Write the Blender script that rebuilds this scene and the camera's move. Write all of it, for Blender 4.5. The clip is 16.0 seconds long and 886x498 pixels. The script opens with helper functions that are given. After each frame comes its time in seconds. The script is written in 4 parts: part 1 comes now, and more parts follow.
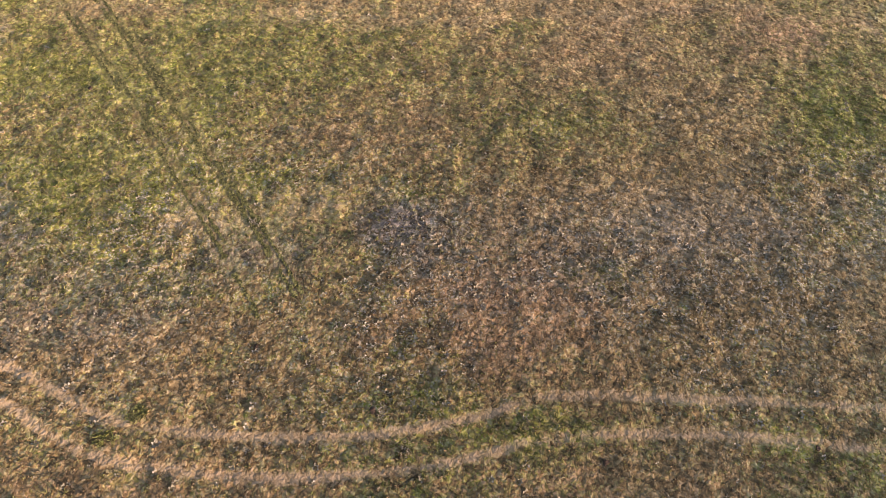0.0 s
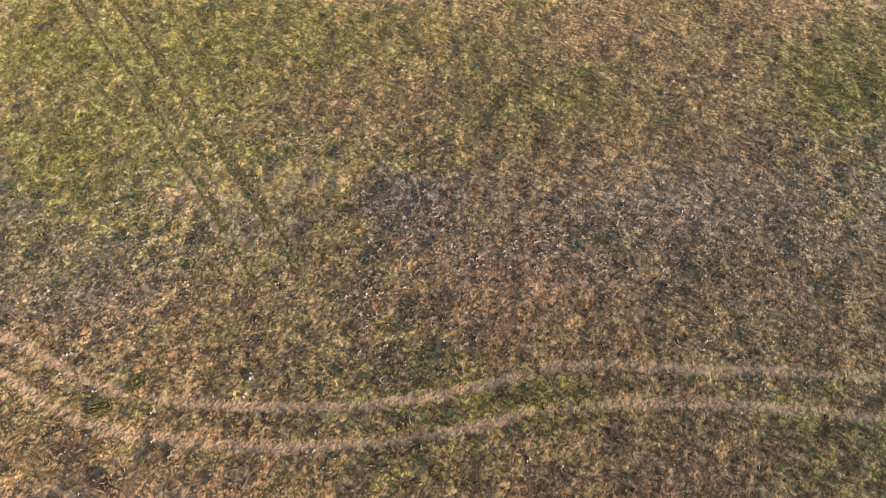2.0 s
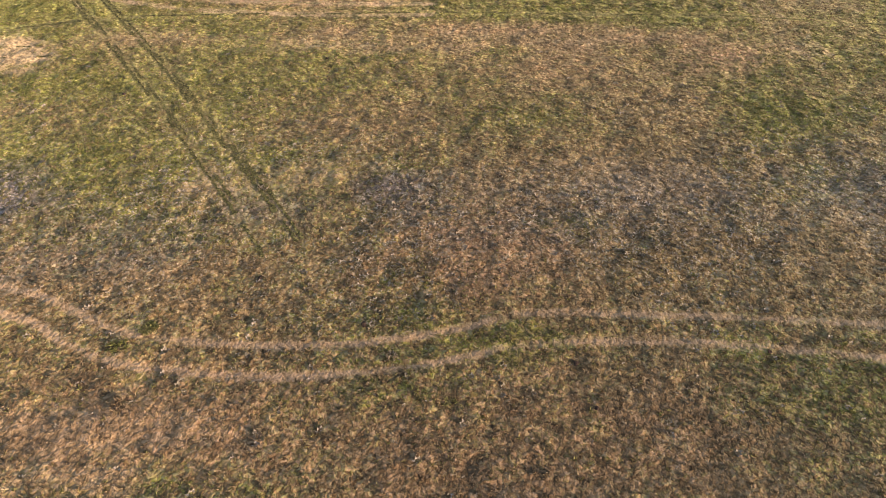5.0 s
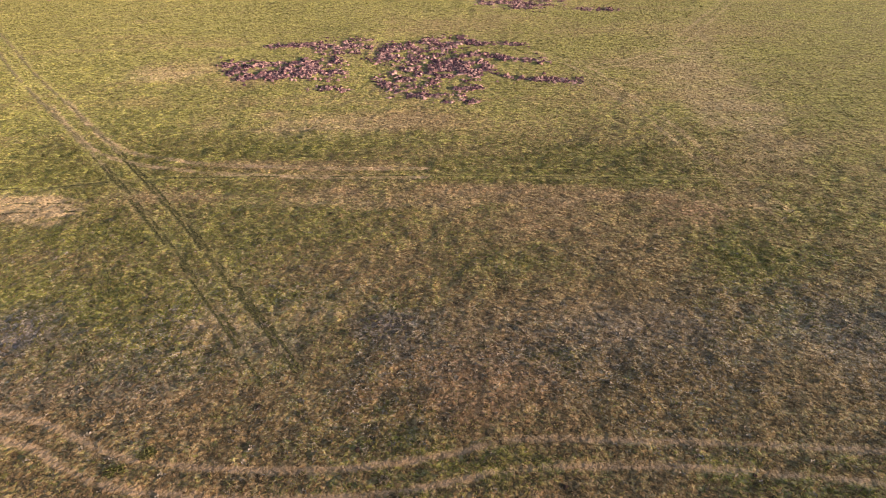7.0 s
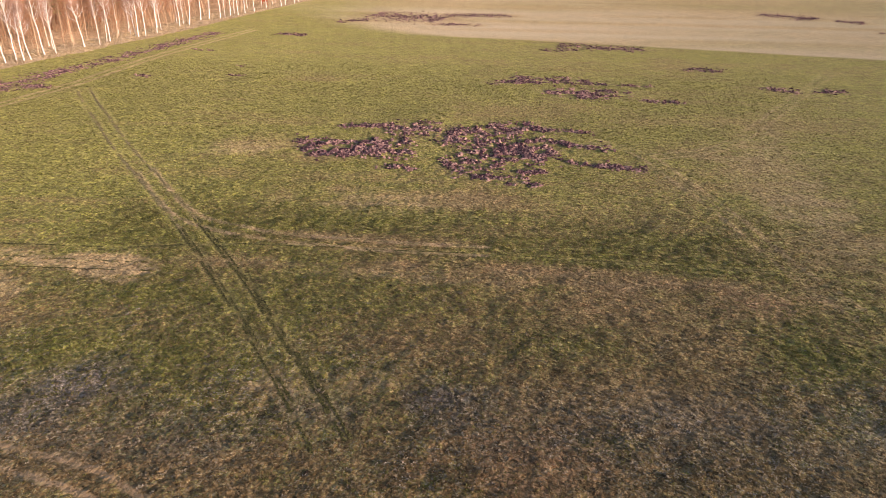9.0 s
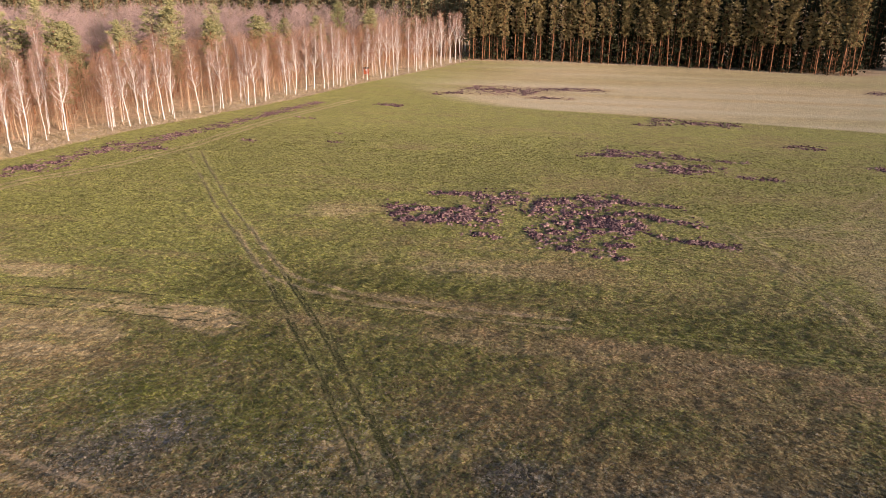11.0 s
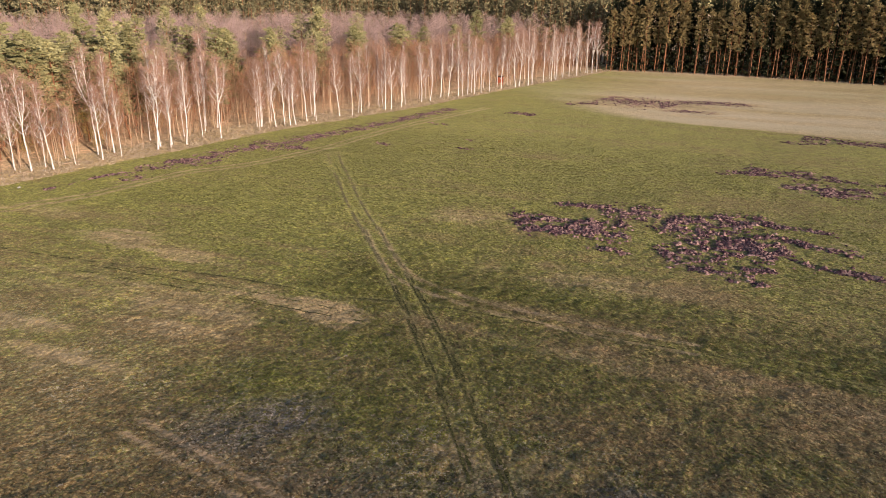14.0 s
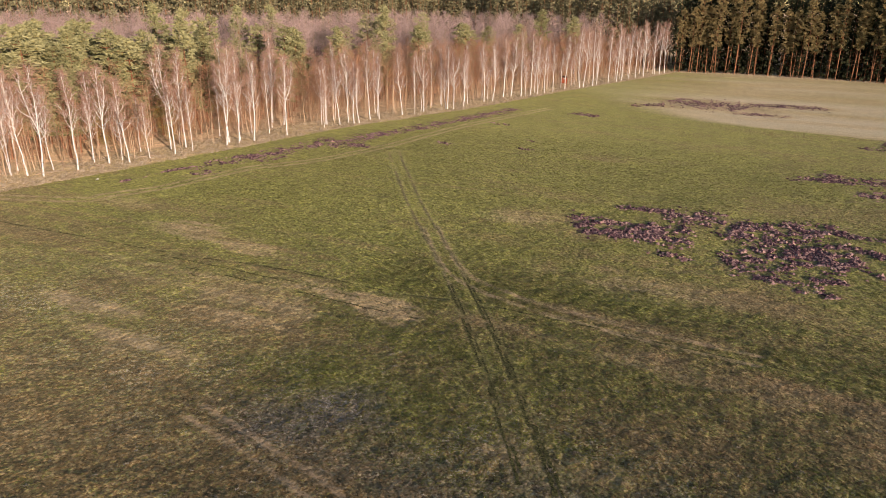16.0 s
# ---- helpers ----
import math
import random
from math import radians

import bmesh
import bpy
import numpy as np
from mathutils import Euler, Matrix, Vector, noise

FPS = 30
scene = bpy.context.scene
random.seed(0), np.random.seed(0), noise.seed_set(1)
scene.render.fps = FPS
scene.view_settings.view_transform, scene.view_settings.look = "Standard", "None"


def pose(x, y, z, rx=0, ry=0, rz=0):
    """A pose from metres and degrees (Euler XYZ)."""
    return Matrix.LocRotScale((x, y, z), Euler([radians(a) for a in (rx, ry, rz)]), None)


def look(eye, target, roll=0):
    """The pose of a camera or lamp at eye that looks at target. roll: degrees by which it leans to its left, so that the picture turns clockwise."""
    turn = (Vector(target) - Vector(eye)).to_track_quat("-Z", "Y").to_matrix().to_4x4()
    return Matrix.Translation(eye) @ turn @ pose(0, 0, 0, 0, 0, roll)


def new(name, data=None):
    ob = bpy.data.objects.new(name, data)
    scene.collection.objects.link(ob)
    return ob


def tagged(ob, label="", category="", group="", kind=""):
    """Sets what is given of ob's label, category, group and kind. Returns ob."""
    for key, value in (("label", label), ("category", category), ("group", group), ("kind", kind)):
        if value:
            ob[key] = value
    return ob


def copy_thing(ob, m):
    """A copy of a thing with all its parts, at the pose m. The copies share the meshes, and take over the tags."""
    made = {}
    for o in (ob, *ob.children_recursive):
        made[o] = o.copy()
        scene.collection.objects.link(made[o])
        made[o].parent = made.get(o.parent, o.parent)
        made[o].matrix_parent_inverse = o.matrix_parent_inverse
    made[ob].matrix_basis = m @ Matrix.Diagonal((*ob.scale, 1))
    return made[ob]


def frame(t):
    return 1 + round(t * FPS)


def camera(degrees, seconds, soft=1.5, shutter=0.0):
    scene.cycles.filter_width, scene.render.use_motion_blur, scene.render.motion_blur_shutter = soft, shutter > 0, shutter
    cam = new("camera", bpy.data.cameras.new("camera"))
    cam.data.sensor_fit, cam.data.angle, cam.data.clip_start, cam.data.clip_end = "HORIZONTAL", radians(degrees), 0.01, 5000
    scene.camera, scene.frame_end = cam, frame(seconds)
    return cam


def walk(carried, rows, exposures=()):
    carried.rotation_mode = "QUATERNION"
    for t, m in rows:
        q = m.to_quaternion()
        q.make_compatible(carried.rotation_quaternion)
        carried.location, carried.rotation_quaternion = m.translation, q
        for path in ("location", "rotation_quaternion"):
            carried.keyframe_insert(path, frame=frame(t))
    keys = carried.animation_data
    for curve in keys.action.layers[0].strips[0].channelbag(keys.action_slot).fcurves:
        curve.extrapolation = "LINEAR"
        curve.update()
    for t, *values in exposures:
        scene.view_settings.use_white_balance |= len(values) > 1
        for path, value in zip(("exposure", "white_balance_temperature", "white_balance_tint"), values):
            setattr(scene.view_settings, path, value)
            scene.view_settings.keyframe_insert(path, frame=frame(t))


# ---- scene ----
cam = camera(65.48, 16.0, 0.9)
# seconds, eye, tilt, turn, roll
PATH_ROWS = [
    (0.0, -0.000, 0.000, 30.000, 31.785, -0.000, -0.006),
    (0.5, -0.028, -0.085, 29.681, 31.845, 0.095, -0.115),
    (1.0, -0.046, -0.218, 29.381, 31.915, 0.186, -0.221),
    (1.5, -0.040, -0.534, 29.074, 32.024, 0.274, -0.323),
    (2.0, 0.015, -1.244, 28.799, 32.294, 0.356, -0.414),
    (2.5, 0.101, -2.486, 28.424, 32.687, 0.433, -0.484),
    (3.0, 0.194, -3.878, 28.249, 33.826, 0.469, -0.533),
    (3.2, 0.234, -4.428, 28.206, 34.391, 0.469, -0.548),
    (5.3, 0.723, -11.158, 27.165, 45.177, -0.317, -0.022),
    (5.5, 0.746, -11.557, 27.134, 46.552, -0.357, -0.007),
    (6.0, 0.772, -12.438, 27.112, 50.126, -0.442, 0.020),
    (6.5, 0.837, -13.210, 27.108, 53.893, -0.481, 0.046),
    (7.0, 0.938, -13.821, 27.165, 57.624, -0.510, 0.087),
    (7.5, 1.009, -14.253, 27.189, 60.611, -0.145, 0.171),
    (8.0, 0.926, -14.385, 27.112, 61.992, 1.493, 0.316),
    (8.5, 0.928, -14.399, 27.092, 63.100, 3.171, 0.477),
    (9.0, 0.887, -14.402, 27.093, 64.343, 4.978, 0.654),
    (9.2, 0.866, -14.377, 27.073, 64.840, 5.674, 0.716),
    (11.5, 1.201, -14.367, 27.125, 70.497, 14.685, 0.387),
    (12.0, 1.116, -14.281, 27.090, 70.543, 16.575, 0.396),
    (12.5, 1.082, -14.193, 27.103, 70.510, 18.426, 0.432),
    (13.0, 1.054, -14.166, 27.108, 70.493, 20.291, 0.479),
    (13.5, 1.044, -14.116, 27.077, 70.467, 21.963, 0.520),
    (14.0, 0.980, -14.039, 26.981, 70.514, 23.526, 0.540),
    (14.5, 1.040, -14.004, 26.917, 70.513, 24.984, 0.550),
    (15.0, 1.142, -14.060, 26.949, 70.506, 26.349, 0.548),
    (15.5, 1.215, -14.137, 27.023, 70.467, 27.696, 0.540),
    (16.0, 1.230, -14.204, 27.115, 70.412, 28.678, 0.513),
]
walk(cam, [(r[0], pose(r[1], r[2], r[3], r[4], 0, r[5]) @ pose(0, 0, 0, 0, 0, r[6])) for r in PATH_ROWS],
     exposures=[(0.0, 1.74, 7550, 29), (3.0, 1.68, 7550, 29), (5.5, 1.36, 7750, 29), (7.0, 0.98, 7650, 29), (9.0, 0.60, 7400, 29), (12.5, 0.27, 6950, 22), (14.0, 0.21, 6950, 21), (16.0, 0.13, 6950, 20)])

# ---- world and sun ----
SUN_FROM = Vector((0.872, -0.490, 0.0)).normalized()
SUN_UP = radians(8.5)
sun_dir = Vector((SUN_FROM.x * math.cos(SUN_UP), SUN_FROM.y * math.cos(SUN_UP), math.sin(SUN_UP)))
world = bpy.data.worlds.new("world")
scene.world = world
world.use_nodes = True
wn = world.node_tree.nodes
sky = wn.new("ShaderNodeTexSky")
sky.sky_type = "NISHITA"
sky.sun_disc = False
sky.sun_elevation = SUN_UP
sky.sun_rotation = math.atan2(SUN_FROM.x, SUN_FROM.y)
sky.dust_density = 0.35
sky.air_density = 0.9
world.node_tree.links.new(sky.outputs[0], wn["Background"].inputs[0])
wn["Background"].inputs[1].default_value = 0.14
sun_data = bpy.data.lights.new("sun", "SUN")
sun_data.energy = 5.0
sun_data.angle = radians(0.6)
sun_data.color = (1.0, 0.855, 0.70)
sun = new("sun", sun_data)
sun.matrix_world = look((60, -60, 60), Vector((60, -60, 60)) - sun_dir)


# ---- materials ----
class Nodes:
    """Short hand for building a node material."""

    def __init__(self, name):
        self.mat = bpy.data.materials.new(name)
        self.mat.use_nodes = True
        self.t = self.mat.node_tree
        self.bsdf = self.t.nodes["Principled BSDF"]
        self.bsdf.inputs["Specular IOR Level"].default_value = 0.2

    def n(self, kind):
        return self.t.nodes.new(kind)

    def link(self, a, b):
        self.t.links.new(a, b)

    def noise(self, scale, detail=3.0, rough=0.6, where=None, stretch=None):
        node = self.n("ShaderNodeTexNoise")
        node.inputs["Scale"].default_value = scale
        node.inputs["Detail"].default_value = detail
        node.inputs["Roughness"].default_value = rough
        if where is None:
            where = self.n("ShaderNodeNewGeometry").outputs["Position"]
        if stretch:
            m = self.n("ShaderNodeMapping")
            m.inputs["Scale"].default_value = stretch
            self.link(where, m.inputs["Vector"])
            where = m.outputs[0]
        self.link(where, node.inputs["Vector"])
        return node.outputs[0]

    def ramp(self, fac, stops):
        node = self.n("ShaderNodeValToRGB")
        el = node.color_ramp.elements
        while len(el) < len(stops):
            el.new(0.5)
        for e, (p, c) in zip(el, stops):
            e.position = p
            e.color = (*c, 1)
        self.link(fac, node.inputs[0])
        return node.outputs[0]

    def step(self, fac, a, b):
        node = self.n("ShaderNodeMapRange")
        node.inputs[1].default_value = a
        node.inputs[2].default_value = b
        self.link(fac, node.inputs[0])
        return node.outputs[0]

    def mix(self, fac, a, b, how="MIX"):
        node = self.n("ShaderNodeMix")
        node.data_type = "RGBA"
        node.blend_type = how
        for i, v in ((0, fac), (6, a), (7, b)):
            if isinstance(v, (int, float)):
                node.inputs[i].default_value = v
            elif isinstance(v, tuple):
                node.inputs[i].default_value = (*v, 1)
            else:
                self.link(v, node.inputs[i])
        return node.outputs[2]

    def math(self, op, a, b=0.0):
        node = self.n("ShaderNodeMath")
        node.operation = op
        node.use_clamp = op in ("ADD", "SUBTRACT", "MULTIPLY")
        for i, v in ((0, a), (1, b)):
            if isinstance(v, (int, float)):
                node.inputs[i].default_value = v
            else:
                self.link(v, node.inputs[i])
        return node.outputs[0]

    def sum(self, *terms):
        """Adds (value, weight, middle) terms: weight * (value - middle), with no clamp."""
        total = None
        for value, weight, middle in terms:
            node = self.n("ShaderNodeMath")
            node.operation = "MULTIPLY_ADD"
            self.link(value, node.inputs[0])
            node.inputs[1].default_value = weight
            node.inputs[2].default_value = -weight * middle
            if total is None:
                total = node.outputs[0]
            else:
                both = self.n("ShaderNodeMath")
                both.operation = "ADD"
                self.link(total, both.inputs[0])
                self.link(node.outputs[0], both.inputs[1])
                total = both.outputs[0]
        return total

    def attr(self, name):
        node = self.n("ShaderNodeAttribute")
        node.attribute_name = name
        return node.outputs["Fac"]

    def cells(self, scale, where):
        """Cells the size of leaves: the distance in metres from each one's middle, and two random values for each."""
        node = self.n("ShaderNodeTexVoronoi")
        node.inputs["Scale"].default_value = scale
        self.link(where, node.inputs["Vector"])
        split = self.n("ShaderNodeSeparateColor")
        self.link(node.outputs["Color"], split.inputs[0])
        return self.math("MULTIPLY", node.outputs["Distance"], 1.0 / scale), split.outputs[0], split.outputs[1]

    def island(self):
        return self.n("ShaderNodeNewGeometry").outputs["Random Per Island"]

    def bump(self, height, strength, distance):
        node = self.n("ShaderNodeBump")
        node.inputs["Strength"].default_value = strength
        node.inputs["Distance"].default_value = distance
        self.link(height, node.inputs["Height"])
        self.link(node.outputs[0], self.bsdf.inputs["Normal"])

    def done(self, colour, rough=0.9):
        if isinstance(colour, tuple):
            self.bsdf.inputs["Base Color"].default_value = (*colour, 1)
        else:
            self.link(colour, self.bsdf.inputs["Base Color"])
        self.bsdf.inputs["Roughness"].default_value = rough
        return self.mat


def ground_material():
    m = Nodes("meadow_ground")
    where = m.n("ShaderNodeNewGeometry").outputs["Position"]
    broad, mid, fine, grain = m.noise(0.16, 6, 0.70), m.noise(0.62, 5, 0.68), m.noise(2.6, 5, 0.72), m.noise(11.0, 4, 0.75)
    warp = m.n("ShaderNodeTexNoise")
    warp.inputs["Scale"].default_value = 4.0
    m.link(where, warp.inputs["Vector"])
    add = m.n("ShaderNodeVectorMath")
    add.operation = "MULTIPLY_ADD"
    add.inputs[1].default_value = (0.34, 0.34, 0.0)
    m.link(warp.outputs["Color"], add.inputs[0])
    m.link(where, add.inputs[2])
    tuft, tuft_rnd, tuft_rnd2 = m.cells(3.3, add.outputs[0])
    leaf, leaf_rnd, leaf_rnd2 = m.cells(8.6, add.outputs[0])
    sod, sod_rnd, sod_rnd2 = m.cells(1.8, add.outputs[0])
    tone = m.sum((tuft_rnd, 0.20, 0.0), (leaf_rnd, 0.62, 0.0), (sod_rnd, 0.18, 0.0), (fine, 0.30, 0.33), (grain, 0.35, 0.5))
    green = m.ramp(tone, [(0.14, (0.052, 0.062, 0.013)), (0.50, (0.206, 0.222, 0.040)), (0.88, (0.350, 0.352, 0.098))])
    dry = m.ramp(tone, [(0.14, (0.072, 0.045, 0.022)), (0.50, (0.230, 0.152, 0.070)), (0.88, (0.415, 0.300, 0.165))])
    straw = m.ramp(tone, [(0.14, (0.230, 0.165, 0.100)), (0.50, (0.385, 0.285, 0.152)), (0.88, (0.550, 0.425, 0.255))])
    k = m.sum((m.attr("lush"), 1.0, 0.0), (broad, 0.75, 0.5), (mid, 1.0, 0.5), (fine, 0.8, 0.5), (tuft_rnd2, 0.24, 0.5), (leaf_rnd2, 0.62, 0.5))
    col = m.mix(m.step(k, 0.22, 0.56), dry, green)
    s = m.step(m.sum((m.attr("straw"), 0.62, 0.0), (tuft_rnd2, 0.22, 0.0), (fine, 0.30, 0.0)), 0.40, 0.66)
    col = m.mix(s, col, straw)
    # withered leaves and bare spots at the size of single plants
    col = m.mix(m.math("MULTIPLY", m.step(leaf_rnd2, 0.70, 0.92), 0.45), col, straw)
    brown = m.ramp(tone, [(0.14, (0.090, 0.047, 0.026)), (0.50, (0.275, 0.158, 0.094)), (0.88, (0.480, 0.300, 0.200))])
    col = m.mix(m.math("MULTIPLY", m.attr("brown"), m.step(m.sum((leaf_rnd, 0.6, 0.0), (fine, 0.8, 0.0)), 0.28, 0.62)), col, brown)
    ash = m.ramp(tone, [(0.14, (0.048, 0.044, 0.048)), (0.50, (0.172, 0.152, 0.154)), (0.88, (0.380, 0.335, 0.325))])
    col = m.mix(m.math("MULTIPLY", m.attr("ash"), m.step(m.sum((leaf_rnd, 0.6, 0.0), (fine, 0.8, 0.0)), 0.34, 0.66)), col, ash)
    # pale weed leaves where they stand thick
    weed_leaf = m.math("MULTIPLY", m.step(m.sum((leaf_rnd2, 0.7, 0.0), (tuft_rnd2, 0.3, 0.0)), 0.52, 0.60), m.step(leaf, 0.062, 0.044))
    col = m.mix(m.math("MULTIPLY", m.math("MULTIPLY", weed_leaf, m.attr("weedy")), 0.80), col, (0.560, 0.495, 0.440))
    soil = m.mix(m.step(m.sum((leaf_rnd, 0.5, 0.0), (fine, 0.5, 0.0)), 0.30, 0.68), (0.070, 0.038, 0.044), (0.330, 0.215, 0.190))
    edge = m.sum((m.attr("soil"), 1.0, 0.0), (m.noise(1.5, 6, 0.82), 4.4, 0.60))
    col = m.mix(m.math("MULTIPLY", m.step(edge, 0.50, 0.66), 0.9), col, soil)
    trod = m.mix(m.sum((leaf_rnd, 0.6, 0.0), (fine, 0.4, 0.0)), (0.215, 0.145, 0.088), (0.460, 0.340, 0.230))
    stubble = m.mix(m.sum((leaf_rnd, 0.5, 0.0), (fine, 0.5, 0.0)), (0.310, 0.295, 0.225), (0.680, 0.635, 0.510))
    rut = m.mix(grain, (0.060, 0.056, 0.026), (0.170, 0.140, 0.075))
    col = m.mix(m.math("MULTIPLY", m.attr("rut"), m.step(leaf_rnd, -0.4, 0.5)), col, rut)
    litter = m.mix(m.step(fine, 0.3, 0.7), (0.38, 0.250, 0.150), (0.72, 0.55, 0.385))
    col = m.mix(m.attr("litter"), col, litter)
    # stands of thicker and thinner growth
    for node, low, high in ((broad, 0.80, 1.18), (mid, 0.74, 1.27), (m.noise(1.45, 5, 0.72), 0.68, 1.33)):
        col = m.mix(1.0, col, m.ramp(node, [(0.32, (low, low, low * 0.97)), (0.50, (0.99, 0.99, 0.98)), (0.68, (high, high * 0.98, high * 0.95))]), "MULTIPLY")
    col = m.mix(m.math("MULTIPLY", m.step(m.sum((m.attr("track"), 0.62, 0.0), (leaf_rnd, 0.35, 0.0), (fine, 0.8, 0.0)), 0.68, 1.08), 0.80), col, trod)
    # brightness differences across the meadow, backscattered sun included, put into the colour
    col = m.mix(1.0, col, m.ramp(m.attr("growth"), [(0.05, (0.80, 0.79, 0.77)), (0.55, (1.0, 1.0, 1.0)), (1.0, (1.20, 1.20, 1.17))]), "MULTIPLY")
    # dark earth in the gaps between the tufts, their shade painted in with it
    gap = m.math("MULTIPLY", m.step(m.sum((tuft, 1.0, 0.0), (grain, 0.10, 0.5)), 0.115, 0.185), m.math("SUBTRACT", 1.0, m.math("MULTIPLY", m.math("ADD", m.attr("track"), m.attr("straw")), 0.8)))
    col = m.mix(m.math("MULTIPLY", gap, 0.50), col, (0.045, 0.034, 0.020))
    col = m.mix(m.math("MULTIPLY", m.attr("stubble"), 0.62), col, stubble)
    h = m.sum((m.noise(1.3, 3, 0.55), 0.34, 0.5), (fine, 0.16, 0.5), (sod, -0.32, 0.0), (tuft, -0.46, 0.0), (leaf, -0.80, 0.0), (grain, 0.030, 0.5))
    m.bump(h, 0.54, 1.0)
    m.link(m.math("MULTIPLY", m.math("SUBTRACT", 1.0, m.attr("litter")), 0.34), m.bsdf.inputs["Sheen Weight"])
    m.bsdf.inputs["Sheen Roughness"].default_value = 0.40
    m.link(m.mix(m.attr("straw"), (0.62, 0.61, 0.27), (0.78, 0.67, 0.46)), m.bsdf.inputs["Sheen Tint"])
    m.bsdf.inputs["Diffuse Roughness"].default_value = 1.0
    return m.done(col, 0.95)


def blade_material(name, low, high, pale=None):
    m = Nodes(name)
    r = m.island()
    col = m.mix(r, low, high)
    if pale:
        col = m.mix(m.step(r, 0.72, 0.95), col, pale)
    col = m.mix(m.step(m.noise(0.35, 3), 0.35, 0.7), col, m.mix(0.5, col, (0.16, 0.12, 0.06)))
    return m.done(col, 0.8)


def soil_material():
    m = Nodes("rooted_soil")
    r = m.math("ADD", m.math("MULTIPLY", m.island(), 0.75), m.math("MULTIPLY", m.noise(7.0, 3, 0.7), 0.25))
    col = m.ramp(r, [(0.12, (0.045, 0.022, 0.034)), (0.50, (0.165, 0.088, 0.098)), (0.88, (0.55, 0.355, 0.310))])
    m.bump(m.noise(14.0, 3, 0.7), 0.6, 0.05)
    return m.done(col, 0.9)


def bark_birch():
    m = Nodes("birch_bark")
    marks = m.noise(1.6, 4, 0.7, stretch=(1.2, 1.2, 4.0))
    col = m.mix(m.step(marks, 0.54, 0.66), (0.80, 0.79, 0.78), (0.12, 0.10, 0.09))
    col = m.mix(m.step(m.noise(0.5, 2), 0.4, 0.7), col, m.mix(0.30, col, (0.66, 0.54, 0.44)))
    return m.done(col, 0.75)


def plain_bark(name, a, b, scale=3.0):
    m = Nodes(name)
    col = m.mix(m.step(m.noise(scale, 4, 0.7, stretch=(2, 2, 0.5)), 0.35, 0.65), a, b)
    m.bump(m.noise(9.0, 3, 0.7), 0.4, 0.03)
    return m.done(col, 0.9)


def twig_material(name, a, b):
    m = Nodes(name)
    ob = m.n("ShaderNodeObjectInfo").outputs["Random"]
    r = m.math("ADD", m.math("MULTIPLY", m.island(), 0.6), m.math("MULTIPLY", ob, 0.4))
    col = m.mix(m.step(m.noise(0.07, 2), 0.35, 0.65), m.mix(r, a, b), m.mix(r, tuple(v * 0.8 for v in a), b))
    return m.done(col, 0.85)


def pressed_material(name, stops):
    """Grass pressed flat: small leaves of many tones."""
    m = Nodes(name)
    where = m.n("ShaderNodeNewGeometry").outputs["Position"]
    leaf, rnd, rnd2 = m.cells(9.0, where)
    col = m.ramp(m.sum((rnd, 0.7, 0.0), (m.noise(2.6, 4, 0.7), 0.6, 0.25)), stops)
    m.bump(m.sum((leaf, -0.8, 0.0), (m.noise(11.0, 3, 0.7), 0.03, 0.5)), 0.5, 1.0)
    return m.done(col, 0.95)


MAT_GROUND = ground_material()
MAT_GREEN = blade_material("green_blades", (0.080, 0.094, 0.021), (0.150, 0.160, 0.042), (0.20, 0.195, 0.075))
MAT_STRAW = blade_material("dry_blades", (0.11, 0.078, 0.045), (0.20, 0.145, 0.085), (0.26, 0.205, 0.135))
MAT_PALE = blade_material("pale_leaves", (0.17, 0.155, 0.115), (0.28, 0.25, 0.20), (0.40, 0.355, 0.30))
MAT_REED = blade_material("bleached_grass", (0.44, 0.345, 0.24), (0.60, 0.49, 0.36), (0.70, 0.60, 0.46))
MAT_SOIL = soil_material()
MAT_SOIL_DARK = plain_bark("dung", (0.020, 0.013, 0.010), (0.055, 0.035, 0.025), 9.0)
MAT_RUT = pressed_material("pressed_earth", [(0.15, (0.030, 0.030, 0.010)), (0.5, (0.092, 0.088, 0.028)), (0.88, (0.220, 0.195, 0.075))])
MAT_TRODDEN = pressed_material("trodden_grass", [(0.15, (0.120, 0.098, 0.038)), (0.5, (0.300, 0.246, 0.110)), (0.88, (0.520, 0.430, 0.230))])
MAT_BIRCH = bark_birch()
MAT_POLE = twig_material("young_bark", (0.30, 0.195, 0.120), (0.64, 0.50, 0.36))
MAT_GOLD = twig_material("golden_twigs", (0.30, 0.20, 0.045), (0.50, 0.37, 0.11))
MAT_TWIG = twig_material("birch_twigs", (0.33, 0.190, 0.145), (0.58, 0.390, 0.310))
MAT_TWIG_IN = twig_material("brush_twigs", (0.33, 0.158, 0.088), (0.60, 0.340, 0.210))
MAT_TWIG_FAR = twig_material("far_twigs", (0.35, 0.245, 0.230), (0.54, 0.400, 0.375))
MAT_PINE_BARK = plain_bark("pine_bark", (0.17, 0.078, 0.044), (0.40, 0.195, 0.105))
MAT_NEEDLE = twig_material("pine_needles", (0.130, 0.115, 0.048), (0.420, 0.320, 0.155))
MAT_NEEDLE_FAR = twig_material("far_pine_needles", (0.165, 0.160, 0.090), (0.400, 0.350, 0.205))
# needles of the inner pines, with the wood's shade put into their colour
MAT_NEEDLE_SHADED = twig_material("shaded_pine_needles", (0.020, 0.027, 0.014), (0.055, 0.060, 0.028))
MAT_NEEDLE_YOUNG = twig_material("young_pine_needles", (0.25, 0.255, 0.120), (0.48, 0.455, 0.240))
MAT_WOOD = plain_bark("stained_boards", (0.30, 0.075, 0.036), (0.42, 0.115, 0.055), 6.0)
